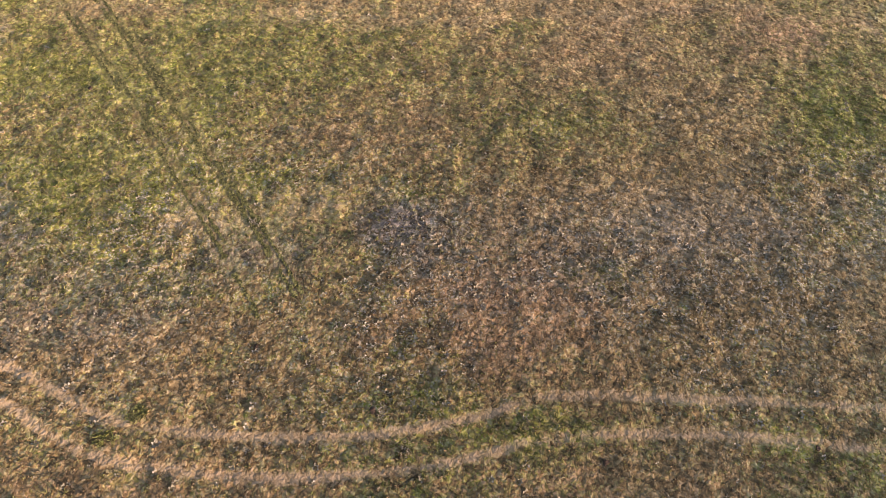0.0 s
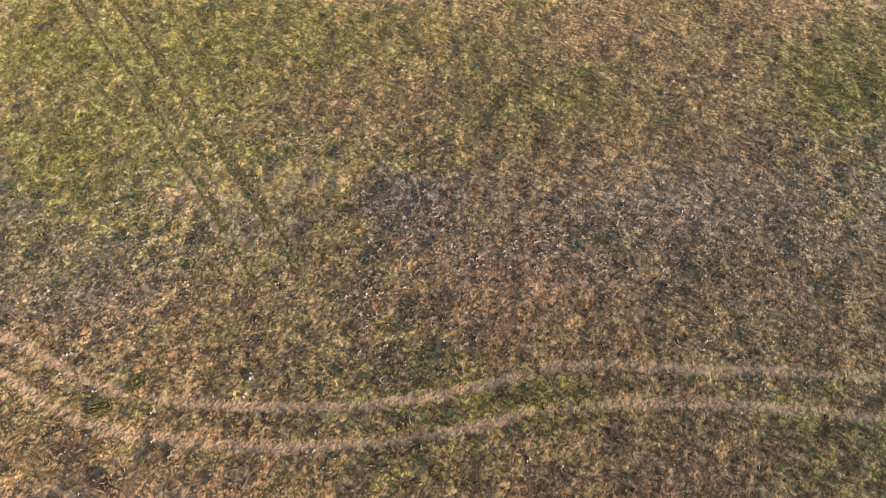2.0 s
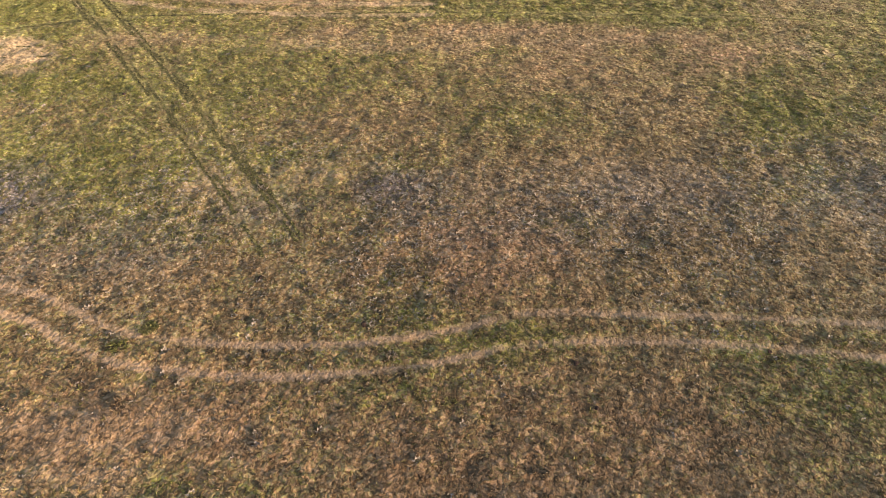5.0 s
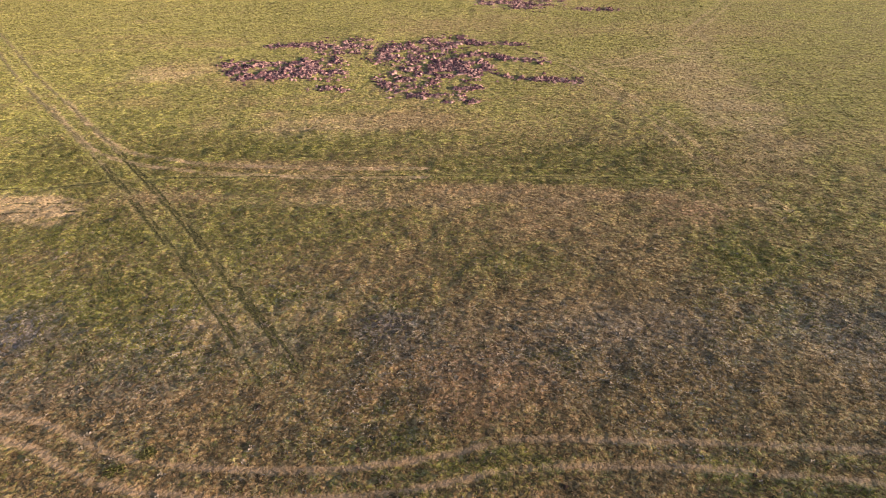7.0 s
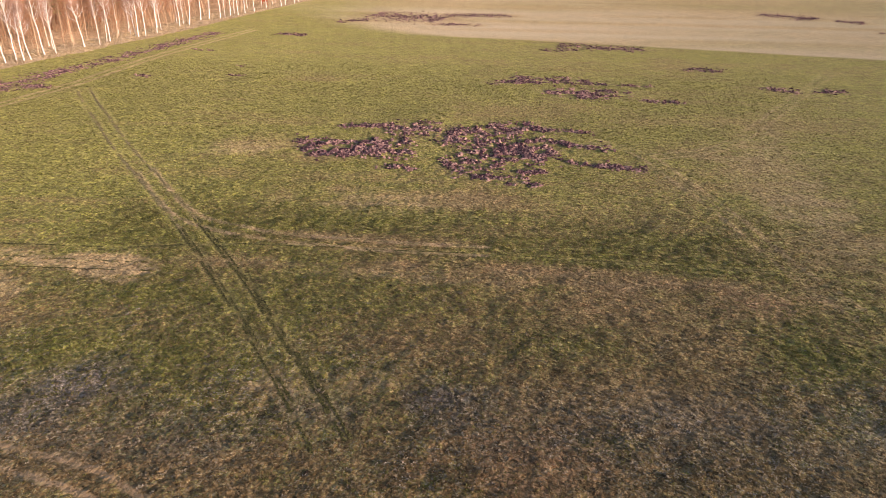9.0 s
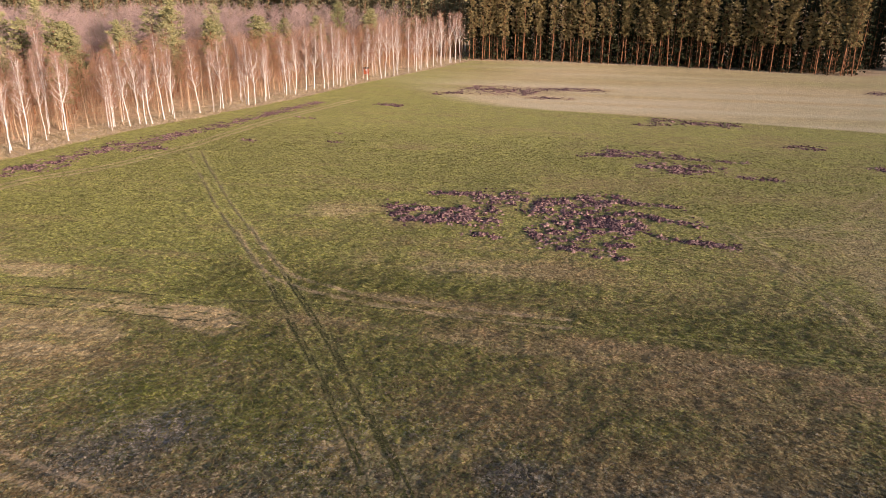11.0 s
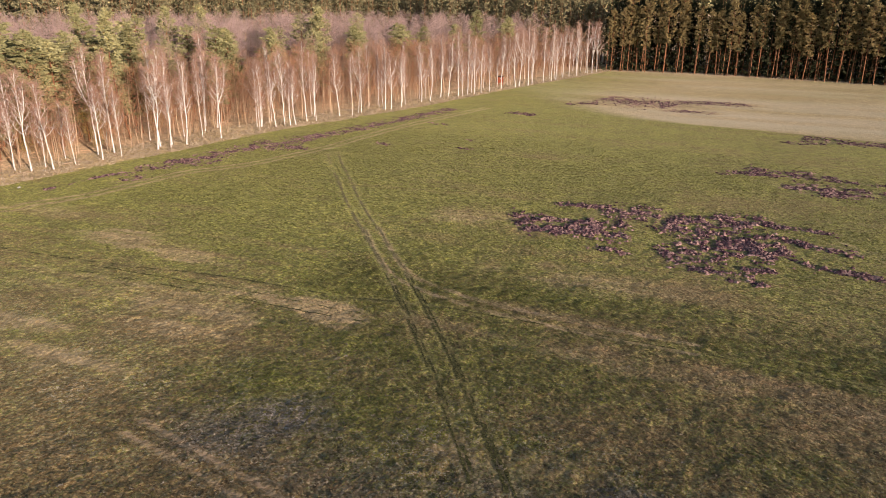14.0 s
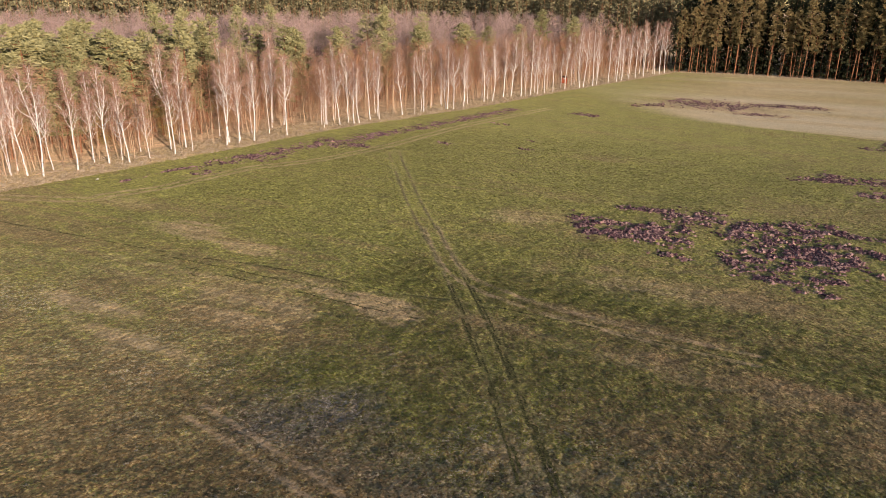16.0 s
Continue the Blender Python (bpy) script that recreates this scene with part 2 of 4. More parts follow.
MAT_ROOF = plain_bark("felt_roof", (0.06, 0.05, 0.045), (0.10, 0.085, 0.075), 6.0)
MAT_STONE = plain_bark("pale_stone", (0.45, 0.42, 0.38), (0.66, 0.63, 0.58), 6.0)

rng = np.random.RandomState(7)


# ---- numeric helpers ----
def lattice(seed):
    return np.random.RandomState(seed).rand(256, 256)


LAT = [lattice(i) for i in range(4)]


def value_noise(x, y, size, k=0):
    """Smooth noise from 0 to 1 with cells of the given size in metres."""
    u, v = x / size + 37.3 * k, y / size + 11.7 * k
    i, j = np.floor(u).astype(int), np.floor(v).astype(int)
    a, b = u - i, v - j
    a, b = a * a * (3 - 2 * a), b * b * (3 - 2 * b)
    t = LAT[k % 4]
    g = lambda p, q: t[p % 256, q % 256]
    return (g(i, j) * (1 - a) + g(i + 1, j) * a) * (1 - b) + (g(i, j + 1) * (1 - a) + g(i + 1, j + 1) * a) * b


def seg_distance(x, y, x0, y0, x1, y1):
    dx, dy = x1 - x0, y1 - y0
    k = np.clip(((x - x0) * dx + (y - y0) * dy) / (dx * dx + dy * dy + 1e-9), 0, 1)
    return np.hypot(x - x0 - k * dx, y - y0 - k * dy)


def smooth_line(points, n=8):
    """A Catmull-Rom line through the points."""
    p = [np.array(q, float) for q in points]
    p = [2 * p[0] - p[1]] + p + [2 * p[-1] - p[-2]]
    out = []
    for a, b, c, d in zip(p, p[1:], p[2:], p[3:]):
        for i in range(n):
            t = i / n
            out.append(0.5 * (2 * b + (c - a) * t + (2 * a - 5 * b + 4 * c - d) * t * t + (3 * b - a - 3 * c + d) * t ** 3))
    return np.array(out + [p[-2]])


def offset_line(line, d):
    t = np.gradient(line, axis=0)
    t /= np.linalg.norm(t, axis=1)[:, None]
    return line + d * np.stack([-t[:, 1], t[:, 0]], 1)


def line_distance(x, y, line):
    best = np.full(x.shape, 1e9)
    lo, hi = line.min(0) - 4, line.max(0) + 4
    inside = (x > lo[0]) & (x < hi[0]) & (y > lo[1]) & (y < hi[1])
    xi, yi = x[inside], y[inside]
    b = np.full(xi.shape, 1e9)
    for p, q in zip(line, line[1:]):
        b = np.minimum(b, seg_distance(xi, yi, p[0], p[1], q[0], q[1]))
    best[inside] = b
    return best


def soft(d, inner, outer):
    return np.clip((outer - d) / (outer - inner), 0, 1)


# ---- the plan of the meadow ----
NEAR_UPPER = smooth_line([(-34, 15.0), (-27, 13.6), (-20.6, 12.3), (-17.2, 10.8), (-15.5, 9.9), (-12, 9.2), (-8.3, 8.9), (-4.6, 8.9), (-2.1, 9.1),
                          (1.7, 9.8), (4.2, 10.6), (6.8, 10.8), (11.9, 10.6), (18.2, 10.3), (26, 9.6), (36, 8.4)])
NEAR_LOWER = smooth_line([(-34, 13.4), (-27, 12.2), (-20.0, 10.5), (-18.1, 9.4), (-16.6, 8.7), (-15, 8.0), (-11.8, 7.5), (-8, 7.15), (-4.4, 7.2), (-0.8, 7.6),
                          (1.7, 8.1), (4.1, 8.7), (6.6, 9.0), (11.6, 9.0), (17.6, 8.5), (26, 7.4), (36, 6.0)])
RUT_CENTRE = smooth_line([(-71.4, 98.2), (-63.5, 87.5), (-56.5, 78.5), (-48.5, 68), (-40.6, 58.5), (-29.6, 45.2), (-19.9, 32.6), (-13.2, 23.2), (-9.2, 17.4), (-6.2, 12.5)])
BRANCH = smooth_line([(-41, 59.5), (-33.8, 50.3), (-29.2, 46.0), (-24.6, 44.0), (-19.0, 42.6), (-10, 41.8), (0, 41.6)])
DARK_LINE = smooth_line([(-90, 33), (-75, 34.5), (-60, 36), (-47, 38.2), (-33, 38.9), (-23.9, 40.6), (-8.3, 41.0), (1.9, 41.0), (16.7, 40.6), (26, 40.1), (40, 38.6), (60, 36)])
DIAGONAL = smooth_line([(66, 132), (51, 108.7), (37.6, 87.3), (29, 76.3), (19.9, 71.6)])
DIAGONAL_2 = smooth_line([(13, 78), (18.5, 73), (21.5, 63), (24.0, 53.6), (26.2, 42.2), (29, 33)])
EDGE_TRACK = smooth_line([(-106, 38.0), (-91.1, 44.9), (-90.0, 48.3), (-88.5, 51.6), (-87.0, 55.1), (-86.2, 59.6), (-85.5, 65.5), (-84.4, 73.1), (-81.0, 79.0), (-77.7, 85.8), (-76.3, 94.3), (-75.1, 102.4), (-74.4, 114.7), (-73.3, 128.2), (-71.1, 142.4), (-66, 170)])
FIELD_EDGE = smooth_line([(-112, -60), (-107, 20), (-105, 42), (-102.6, 60), (-99.6, 84), (-95.8, 113), (-89.2, 140), (-83.0, 166), (-75.0, 219), (-66.2, 262), (-58.5, 303)])
PINE_EDGE = smooth_line([(-60, 303), (-41, 306.5), (-11, 305.0), (22, 299.5), (52, 291), (73, 284.5), (97, 280), (118, 299), (138, 295), (160, 300), (260, 320)])
PALE_EDGE = smooth_line([(-75, 222), (-56.5, 197.7), (-35, 176), (-13.1, 166.1), (15, 161.6), (53, 154), (84, 147.8), (140, 136), (260, 110)])

# strokes of rooted-up soil: x0, y0, x1, y1, half width
SOIL_BIG = [(-22.4, 81.2, -15.7, 81.7, 0.8), (-15.5, 80.2, -7.6, 81.2, 2.5), (-7.3, 78.2, 5.9, 84.7, 2.3), (5.9, 82.6, 13.7, 81.6, 0.7),
            (-26.1, 71.1, -11.4, 75.0, 1.8), (-23.5, 67.9, -10.5, 69.6, 1.4), (-7.9, 76.8, -3.3, 75.2, 1.6), (-3.1, 73.3, 7.2, 76.0, 2.5),
            (-5.8, 64.9, 7.0, 71.2, 2.4), (7.2, 76.5, 15.0, 75.0, 1.1), (8.8, 68.0, 18.0, 66.5, 0.9), (-3.6, 62.6, 3.3, 60.3, 1.0),
            (3.2, 61.2, 5.3, 59.2, 0.5), (-14.4, 64.0, -8.9, 63.8, 0.6), (2.0, 63.6, 6.8, 64.3, 0.6), (-4.5, 69.5, 7.5, 73.0, 2.2), (-24.5, 70.2, -14.0, 71.8, 1.6)]
SOIL_SECOND = [(-2.2, 112.7, 8.3, 114.7, 1.5), (2.5, 117.5, 15.8, 116.1, 1.9), (8.1, 107.4, 22.6, 107.0, 2.2), (10.6, 103.8, 18.2, 104.6, 1.7),
               (15.7, 114.6, 27.0, 113.5, 0.9), (23.5, 102.1, 30.4, 101.8, 0.9)]
SOIL_FAR = [(13.1, 155.7, 32.3, 152.6, 2.8), (9.3, 148.9, 16.4, 151.6, 1.2), (-47.8, 187.6, -38.9, 193.9, 2.0), (-41.0, 204.6, -17.8, 199.5, 7.0),
            (-18.6, 207.6, 1.4, 209.9, 3.2), (-19.9, 188.3, -7.3, 187.2, 2.0)]
SOIL_EDGE = [(-95.5, 62.3, -94.3, 66.9, 0.72), (-94.3, 66.9, -92.7, 71.9, 1.04), (-92.7, 71.9, -91.5, 78.0, 1.76), (-91.5, 78.0, -90.4, 83.9, 2.27),
             (-90.4, 83.9, -89.2, 90.4, 2.27), (-89.2, 90.4, -88.3, 97.8, 2.08), (-88.3, 97.8, -85.2, 103.5, 2.21), (-85.2, 103.5, -83.5, 110.9, 1.95),
             (-83.5, 110.9, -81.0, 120.9, 1.62), (-81.0, 120.9, -79.1, 133.5, 1.89), (-79.1, 133.5, -76.4, 146.9, 1.89), (-76.4, 146.9, -73.9, 163.2, 1.82),
             (-89.6, 63.1, -88.9, 67.7, 1.56), (-87.1, 78.1, -86.1, 82.8, 0.91), (-85.1, 95.5, -79.7, 100.1, 1.56), (-94.8, 54.7, -95.2, 62.1, 0.45)]
SOIL_SMALL = [(-68.0, 109.3, -65.3, 110.3, 1.2), (-51.3, 112.4, -47.9, 113.1, 0.7), (-52.3, 121.2, -50.1, 122.1, 0.7), (-57.6, 164.0, -49.8, 161.6, 1.5),
              (-69.3, 138.4, -64.5, 137.6, 0.9), (-81.7, 99.2, -77.4, 98.5, 0.8)]
SOIL_RIGHT = [(47.1, 114.8, 53.2, 112.5, 1.4), (55.7, 114.1, 60.8, 113.5, 1.4), (37.4, 131.6, 44.3, 130.3, 1.4), (81.9, 227.9, 95.6, 217.8, 3.6),
              (100.3, 214.7, 106.8, 210.7, 2.4), (101.9, 189.7, 108, 188, 1.8)]

# round patches of the sward: x, y, radius x, radius y, strength
STRAW_PATCHES = [(-37.5, 35.6, 7.0, 1.6, 0.7), (-31.5, 35.0, 3.4, 2.4, 0.75), (-45, 31, 9, 3, 0.5), (-2, 37.0, 22, 1.5, 0.35), (-60, 31, 12, 3, 0.3), (-66, 43.5, 8, 2.4, 0.6), (-55, 41.5, 6, 1.6, 0.6), (-47, 19, 7, 1.6, 0.6), (-41.5, 27, 5, 1.4, 0.5), (-56, 22, 6, 1.4, 0.6), (-84, 47, 9, 2.4, 0.3), (-15, 3.6, 8, 2.4, 0.4),
                 (-7.5, 21.5, 5, 1.6, 0.5), (-13, 20.5, 3, 2, 0.5), (12, 21, 7, 2.5, 0.4), (32, 60, 6, 20, 0.4), (-10, 53, 9, 4, 0.4),
                 (-33, 69, 5, 3, 0.4), (36, 76, 6, 9, 0.35), (24, 17, 8, 5, 0.3)]
BROWN_PATCHES = [(22, 34.5, 3.6, 2.6, 1.0), (16, 37.2, 5, 1.2, 0.45), (3, 38.6, 11, 0.9, 0.42), (-13, 42.2, 8, 0.9, 0.5), (-6, 55.8, 12, 1.5, 0.5), (-32, 59.5, 5, 1.3, 0.4), (3.3, 14.2, 5.5, 3.6, 0.75), (-12, 4.8, 10, 2.6, 0.5), (6, 4, 9, 3, 0.45), (11, 33, 8, 3, 0.4), (-3, 26, 5, 2, 0.3)]
ASH_PATCHES = [(-1.8, 20.1, 2.6, 1.8, 1.0), (-25.3, 19.4, 3.4, 2.8, 1.0), (-27.5, 16.2, 4, 2.5, 0.7), (-9, 18.4, 3.5, 1.8, 0.45), (10, 19, 9, 3, 0.3),
               (26, 20, 5, 3, 0.5), (-19, 15.5, 6, 2.2, 0.35)]
GREEN_PATCHES = [(22.5, 26.8, 3.4, 3.4, 0.22), (17.5, 6, 4.5, 3.2, 0.36), (-18, 25, 11, 9, 0.16), (-10.5, 13, 2, 1.2, 0.3), (6, 25.5, 5, 2.5, 0.2), (5, 9.2, 3, 1, 0.3),
                 (-28, 24, 5, 4, 0.2), (14, 40.6, 14, 0.9, 0.2), (-11, 49, 13, 2.0, 0.08), (-60, 80, 25, 40, 0.12), (-90, 66, 8, 22, 0.3), (-78, 112, 8, 30, 0.25), (-20, 95, 30, 14, 0.12), (8, 17, 2, 1, 0.3)]

DRY_PATCHES = [(12, 33, 12, 4, 0.16), (17, 52, 10, 5, 0.22), (12, 23, 9, 3, 0.22), (30, 45, 8, 4, 0.2), (-1, 37.3, 24, 1.6, 0.36), (-12, 43.4, 14, 1.0, 0.45), (-8, 54, 12, 2.6, 0.42), (20, 60, 8, 6, 0.3), (4, 30, 9, 3, 0.24), (-30, 72, 6, 4, 0.35),
               (-22, 66, 5, 2.6, 0.4), (30, 66, 8, 10, 0.28), (-8, 27, 5, 2.6, 0.15), (15, 28, 5, 3, 0.3), (-40, 27, 9, 3, 0.36), (-30, 27, 6, 2.6, 0.15), (-14, 60, 10, 2.4, 0.3),
               (-50, 36, 14, 3, 0.12), (-62, 44, 12, 2.4, 0.15), (8, 90, 22, 4, 0.25), (40, 92, 12, 8, 0.25), (-34, 112, 10, 3, 0.25), (-14, 134, 16, 5, 0.25), (34, 134, 18, 6, 0.25)]


def patches(x, y, rows, wobble):
    out = np.zeros(x.shape)
    for cx, cy, rx, ry, k in rows:
        d = np.hypot((x - cx) / rx, (y - cy) / ry) + wobble
        out = np.maximum(out, k * np.clip(1.5 - d, 0, 1))
    return out


def strokes(x, y, rows):
    out = np.zeros(x.shape)
    for x0, y0, x1, y1, w in rows:
        near = (np.abs(x - (x0 + x1) / 2) < abs(x1 - x0) / 2 + 3 * w + 1) & (np.abs(y - (y0 + y1) / 2) < abs(y1 - y0) / 2 + 3 * w + 1)
        d = seg_distance(x[near], y[near], x0, y0, x1, y1)
        out[near] = np.maximum(out[near], np.clip(1.15 - 0.62 * d / w, 0, 1))
    return out


def side_of(x, y, line):
    """Positive to the left of the line's run: for each point, against its nearest stretch."""
    best, side = np.full(x.shape, 1e9), np.zeros(x.shape)
    for p, q in zip(line[::4], line[4::4]):
        d = seg_distance(x, y, p[0], p[1], q[0], q[1])
        s = (q[0] - p[0]) * (y - p[1]) - (q[1] - p[1]) * (x - p[0])
        hit = d < best
        best = np.where(hit, d, best)
        side = np.where(hit, np.sign(s), side)
    return best * side


SOIL_ALL = SOIL_BIG + SOIL_SECOND + SOIL_FAR + SOIL_EDGE + SOIL_SMALL + SOIL_RIGHT
RUT_LINES = [offset_line(RUT_CENTRE, d) for d in (-1.18, -0.82, 0.82, 1.18)]
BRANCH_LINES = [offset_line(BRANCH, d) for d in (-0.9, 0.9)]
EDGE_LINES = [offset_line(EDGE_TRACK, d) for d in (-1.0, 1.0)]


def plan(x, y):
    """The masks of the sward and its height at each place."""
    x, y = np.asarray(x, float), np.asarray(y, float)
    w1 = (value_noise(x, y, 3.1, 1) - 0.5) * 0.9 + (value_noise(x, y, 1.1, 2) - 0.5) * 0.5
    streak = value_noise(x * 0.05, y - 0.07 * x, 0.9, 2)
    straw = patches(x, y, STRAW_PATCHES, w1) * np.clip(0.55 + 0.9 * streak, 0, 1.2)
    brown = patches(x, y, BROWN_PATCHES, w1)
    ash = patches(x, y, ASH_PATCHES, w1)
    # the meadow turns greener away from the near tracks
    lush = 0.285 + 0.285 * np.clip((y - 18) / 40, 0, 1)
    lush = lush + 0.34 * (value_noise(x * 0.6, y, 7.0, 3) - 0.5) + 0.30 * (value_noise(x * 0.30, y, 3.0, 1) - 0.5) + 0.16 * (value_noise(x * 0.5, y, 19.0, 2) - 0.5)
    lush = lush + 0.13 * np.clip((-4 - x) / 12, 0, 1) * np.clip((y - 13) / 8, 0, 1) - 0.05 * np.clip((x + 8) / 8, 0, 1) * np.clip((28 - y) / 8, 0, 1)
    lush = lush + patches(x, y, GREEN_PATCHES, w1) - patches(x, y, DRY_PATCHES, w1) + (0.16 + 0.34 * np.clip((-24 - x) / 12, 0, 1)) * (value_noise(x * 0.05, y - 0.07 * x, 1.2, 3) - 0.5) * np.clip((y - 20) / 15, 0, 1)
    broken = 0.55 + 0.45 * np.clip(value_noise(x, y, 1.7, 2) * 2.4 - 0.5, 0, 1)
    near = np.minimum(line_distance(x, y, NEAR_UPPER), line_distance(x, y, NEAR_LOWER))
    worn = 0.6 * soft(near, 0.12, 0.40) * broken
    for line, k in ((DIAGONAL, 0.5), (DIAGONAL_2, 0.55)):
        for d in (-0.9, 0.9):
            worn = np.maximum(worn, k * soft(line_distance(x, y, offset_line(line, d)), 0.1, 0.6) * broken)
    for line in BRANCH_LINES:
        worn = np.maximum(worn, 0.75 * soft(line_distance(x, y, line), 0.1, 0.5) * broken)
    for line in EDGE_LINES:
        worn = np.maximum(worn, 0.6 * soft(line_distance(x, y, line), 0.2, 0.75))
    worn = np.maximum(worn, 0.2 * soft(line_distance(x, y, RUT_CENTRE), 0.2, 1.5) * np.clip(value_noise(x, y, 2.3, 1) * 2 - 0.8, 0, 1) * np.clip((y - 44) / 6, 0, 1))
    for line in RUT_LINES:
        worn = np.maximum(worn, 0.16 * soft(line_distance(x, y, line), 0.2, 0.6) * np.clip((y - 44) / 8, 0, 1) * broken)
    straw = np.maximum(straw, worn)
    track = np.maximum(0.86 * soft(near, 0.06, 0.32) * (0.35 + 0.65 * broken), 0.0)
    for line in EDGE_LINES:
        track = np.maximum(track, 0.55 * soft(line_distance(x, y, line), 0.2, 0.75) * broken)
    press = 0.8 * soft(near, 0.15, 0.42)
    for line in RUT_LINES:
        d = line_distance(x, y, line)
        track = np.maximum(track, 0.22 * soft(d, 0.15, 0.5) * np.clip((y - 44) / 6, 0, 1) * broken)
        press = np.maximum(press, soft(d, 0.30, 0.62))
    for line in BRANCH_LINES:
        track = np.maximum(track, 0.60 * soft(line_distance(x, y, line), 0.1, 0.5) * broken)
    press = np.maximum(press, soft(line_distance(x, y, DARK_LINE), 0.25, 0.6))
    rut = np.zeros(x.shape)
    fade = np.clip((y - 12) / 10, 0, 1)
    for line in RUT_LINES:
        rut = np.maximum(rut, 0.60 * soft(line_distance(x, y, line), 0.08, 0.36) * fade * np.clip((50 - y) / 8, 0, 1))
    rut = np.maximum(rut, 0.75 * soft(line_distance(x, y, DARK_LINE), 0.1, 0.5) * np.clip(value_noise(x, y, 4.0, 2) * 2 - 0.5, 0, 1))
    soil = strokes(x, y, SOIL_ALL)
    # bleached stubble beyond the pale boundary
    far = side_of(x, y, PALE_EDGE)
    pale = np.clip(far / (1.5 + 10 * np.clip((-10 - x) / 30, 0, 1)) + 0.5, 0, 1) * np.clip((x + 75) / 55, 0.25, 1)
    straw = np.maximum(straw, pale * (0.50 + 0.55 * value_noise(x * 0.15, y, 9.0, 3)) * (1 - 0.45 * np.clip((y - 215) / 30, 0, 1) * value_noise(x * 0.3, y, 14, 1)))
    lush = lush - 0.10 * pale
    # woods
    wood = side_of(x, y, FIELD_EDGE)
    wood = np.where(y > 303, np.maximum(wood, side_of(x, y, PINE_EDGE)), wood)
    pine = side_of(x, y, PINE_EDGE)
    pine = np.where(x < -58, -99.0, pine)
    fringe = np.clip((wood + 0.5) / 1.5, 0, 1)
    straw = np.maximum(straw, fringe)
    litter = np.maximum(np.clip((wood - 9.5 + 5 * (value_noise(x, y, 3.5, 2) - 0.5)) / 3.0, 0, 1), np.clip((pine + 0.5) / 2.0, 0, 1))
    weedy = np.clip(1.6 * value_noise(x, y, 4.5, 1) - 0.25, 0, 1) * np.exp(-((y - 18.5) / 8.0) ** 2) + 0.15 * np.clip((60 - y) / 30, 0, 1)
    weedy = np.clip(np.maximum(weedy, ash), 0, 1) * (1 - np.clip(brown + straw, 0, 1) * 0.6)
    # darker colour in the near middle; backscattered sunlight painted in brighter towards the wood
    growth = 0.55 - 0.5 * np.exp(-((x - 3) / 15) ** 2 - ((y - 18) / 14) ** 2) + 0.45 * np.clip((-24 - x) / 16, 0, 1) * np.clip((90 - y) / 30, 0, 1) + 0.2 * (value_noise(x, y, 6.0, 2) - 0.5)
    lively = np.clip((92 - y) / 22, 0, 1) * np.clip((x + 62) / 16, 0, 1)
    rolling = np.clip((135 - y) / 30, 0.15, 1) * np.clip((x + 98) / 20, 0.15, 1)
    z = (1 - 0.85 * press) * (0.085 * lively * (value_noise(x, y, 0.56, 0) - 0.5) + 0.07 * rolling * (value_noise(x, y, 1.05, 1) - 0.5)) + 0.07 * (value_noise(x, y, 2.6, 2) - 0.5) + 0.16 * (value_noise(x, y, 11.0, 3) - 0.5)
    z = z - 0.02 * rut - 0.015 * soft(near, 0.1, 0.4) + soil * 0.16 * (value_noise(x, y, 0.8, 0) - 0.55)
    z = z + 0.10 * fringe * value_noise(x, y, 0.9, 3)
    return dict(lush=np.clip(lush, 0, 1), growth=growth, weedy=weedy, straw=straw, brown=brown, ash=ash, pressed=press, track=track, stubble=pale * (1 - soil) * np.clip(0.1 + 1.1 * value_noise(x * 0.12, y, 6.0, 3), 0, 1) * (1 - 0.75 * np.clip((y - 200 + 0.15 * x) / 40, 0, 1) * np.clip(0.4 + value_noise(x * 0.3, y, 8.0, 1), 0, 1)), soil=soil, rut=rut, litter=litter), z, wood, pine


# ---- mesh helpers ----
def mesh_of(name, verts, faces, mats, which=None, smooth=False):
    """A mesh from arrays: triangles or quads (one width), with material numbers."""
    verts, faces = np.asarray(verts, np.float32), np.asarray(faces, np.int32)
    me = bpy.data.meshes.new(name)
    k = faces.shape[1]
    me.vertices.add(len(verts))
    me.vertices.foreach_set("co", verts.ravel())
    me.loops.add(faces.size)
    me.loops.foreach_set("vertex_index", faces.ravel())
    me.polygons.add(len(faces))
    me.polygons.foreach_set("loop_start", np.arange(0, faces.size, k, dtype=np.int32))
    for m in mats:
        me.materials.append(m)
    if which is not None:
        me.polygons.foreach_set("material_index", np.asarray(which, np.int32))
    me.polygons.foreach_set("use_smooth", np.full(len(faces), smooth))
    me.update(calc_edges=True)
    return me


def part(name, me, parent, label=""):
    ob = new(name, me)
    ob.parent = parent
    if label:
        tagged(ob, label)
    return ob


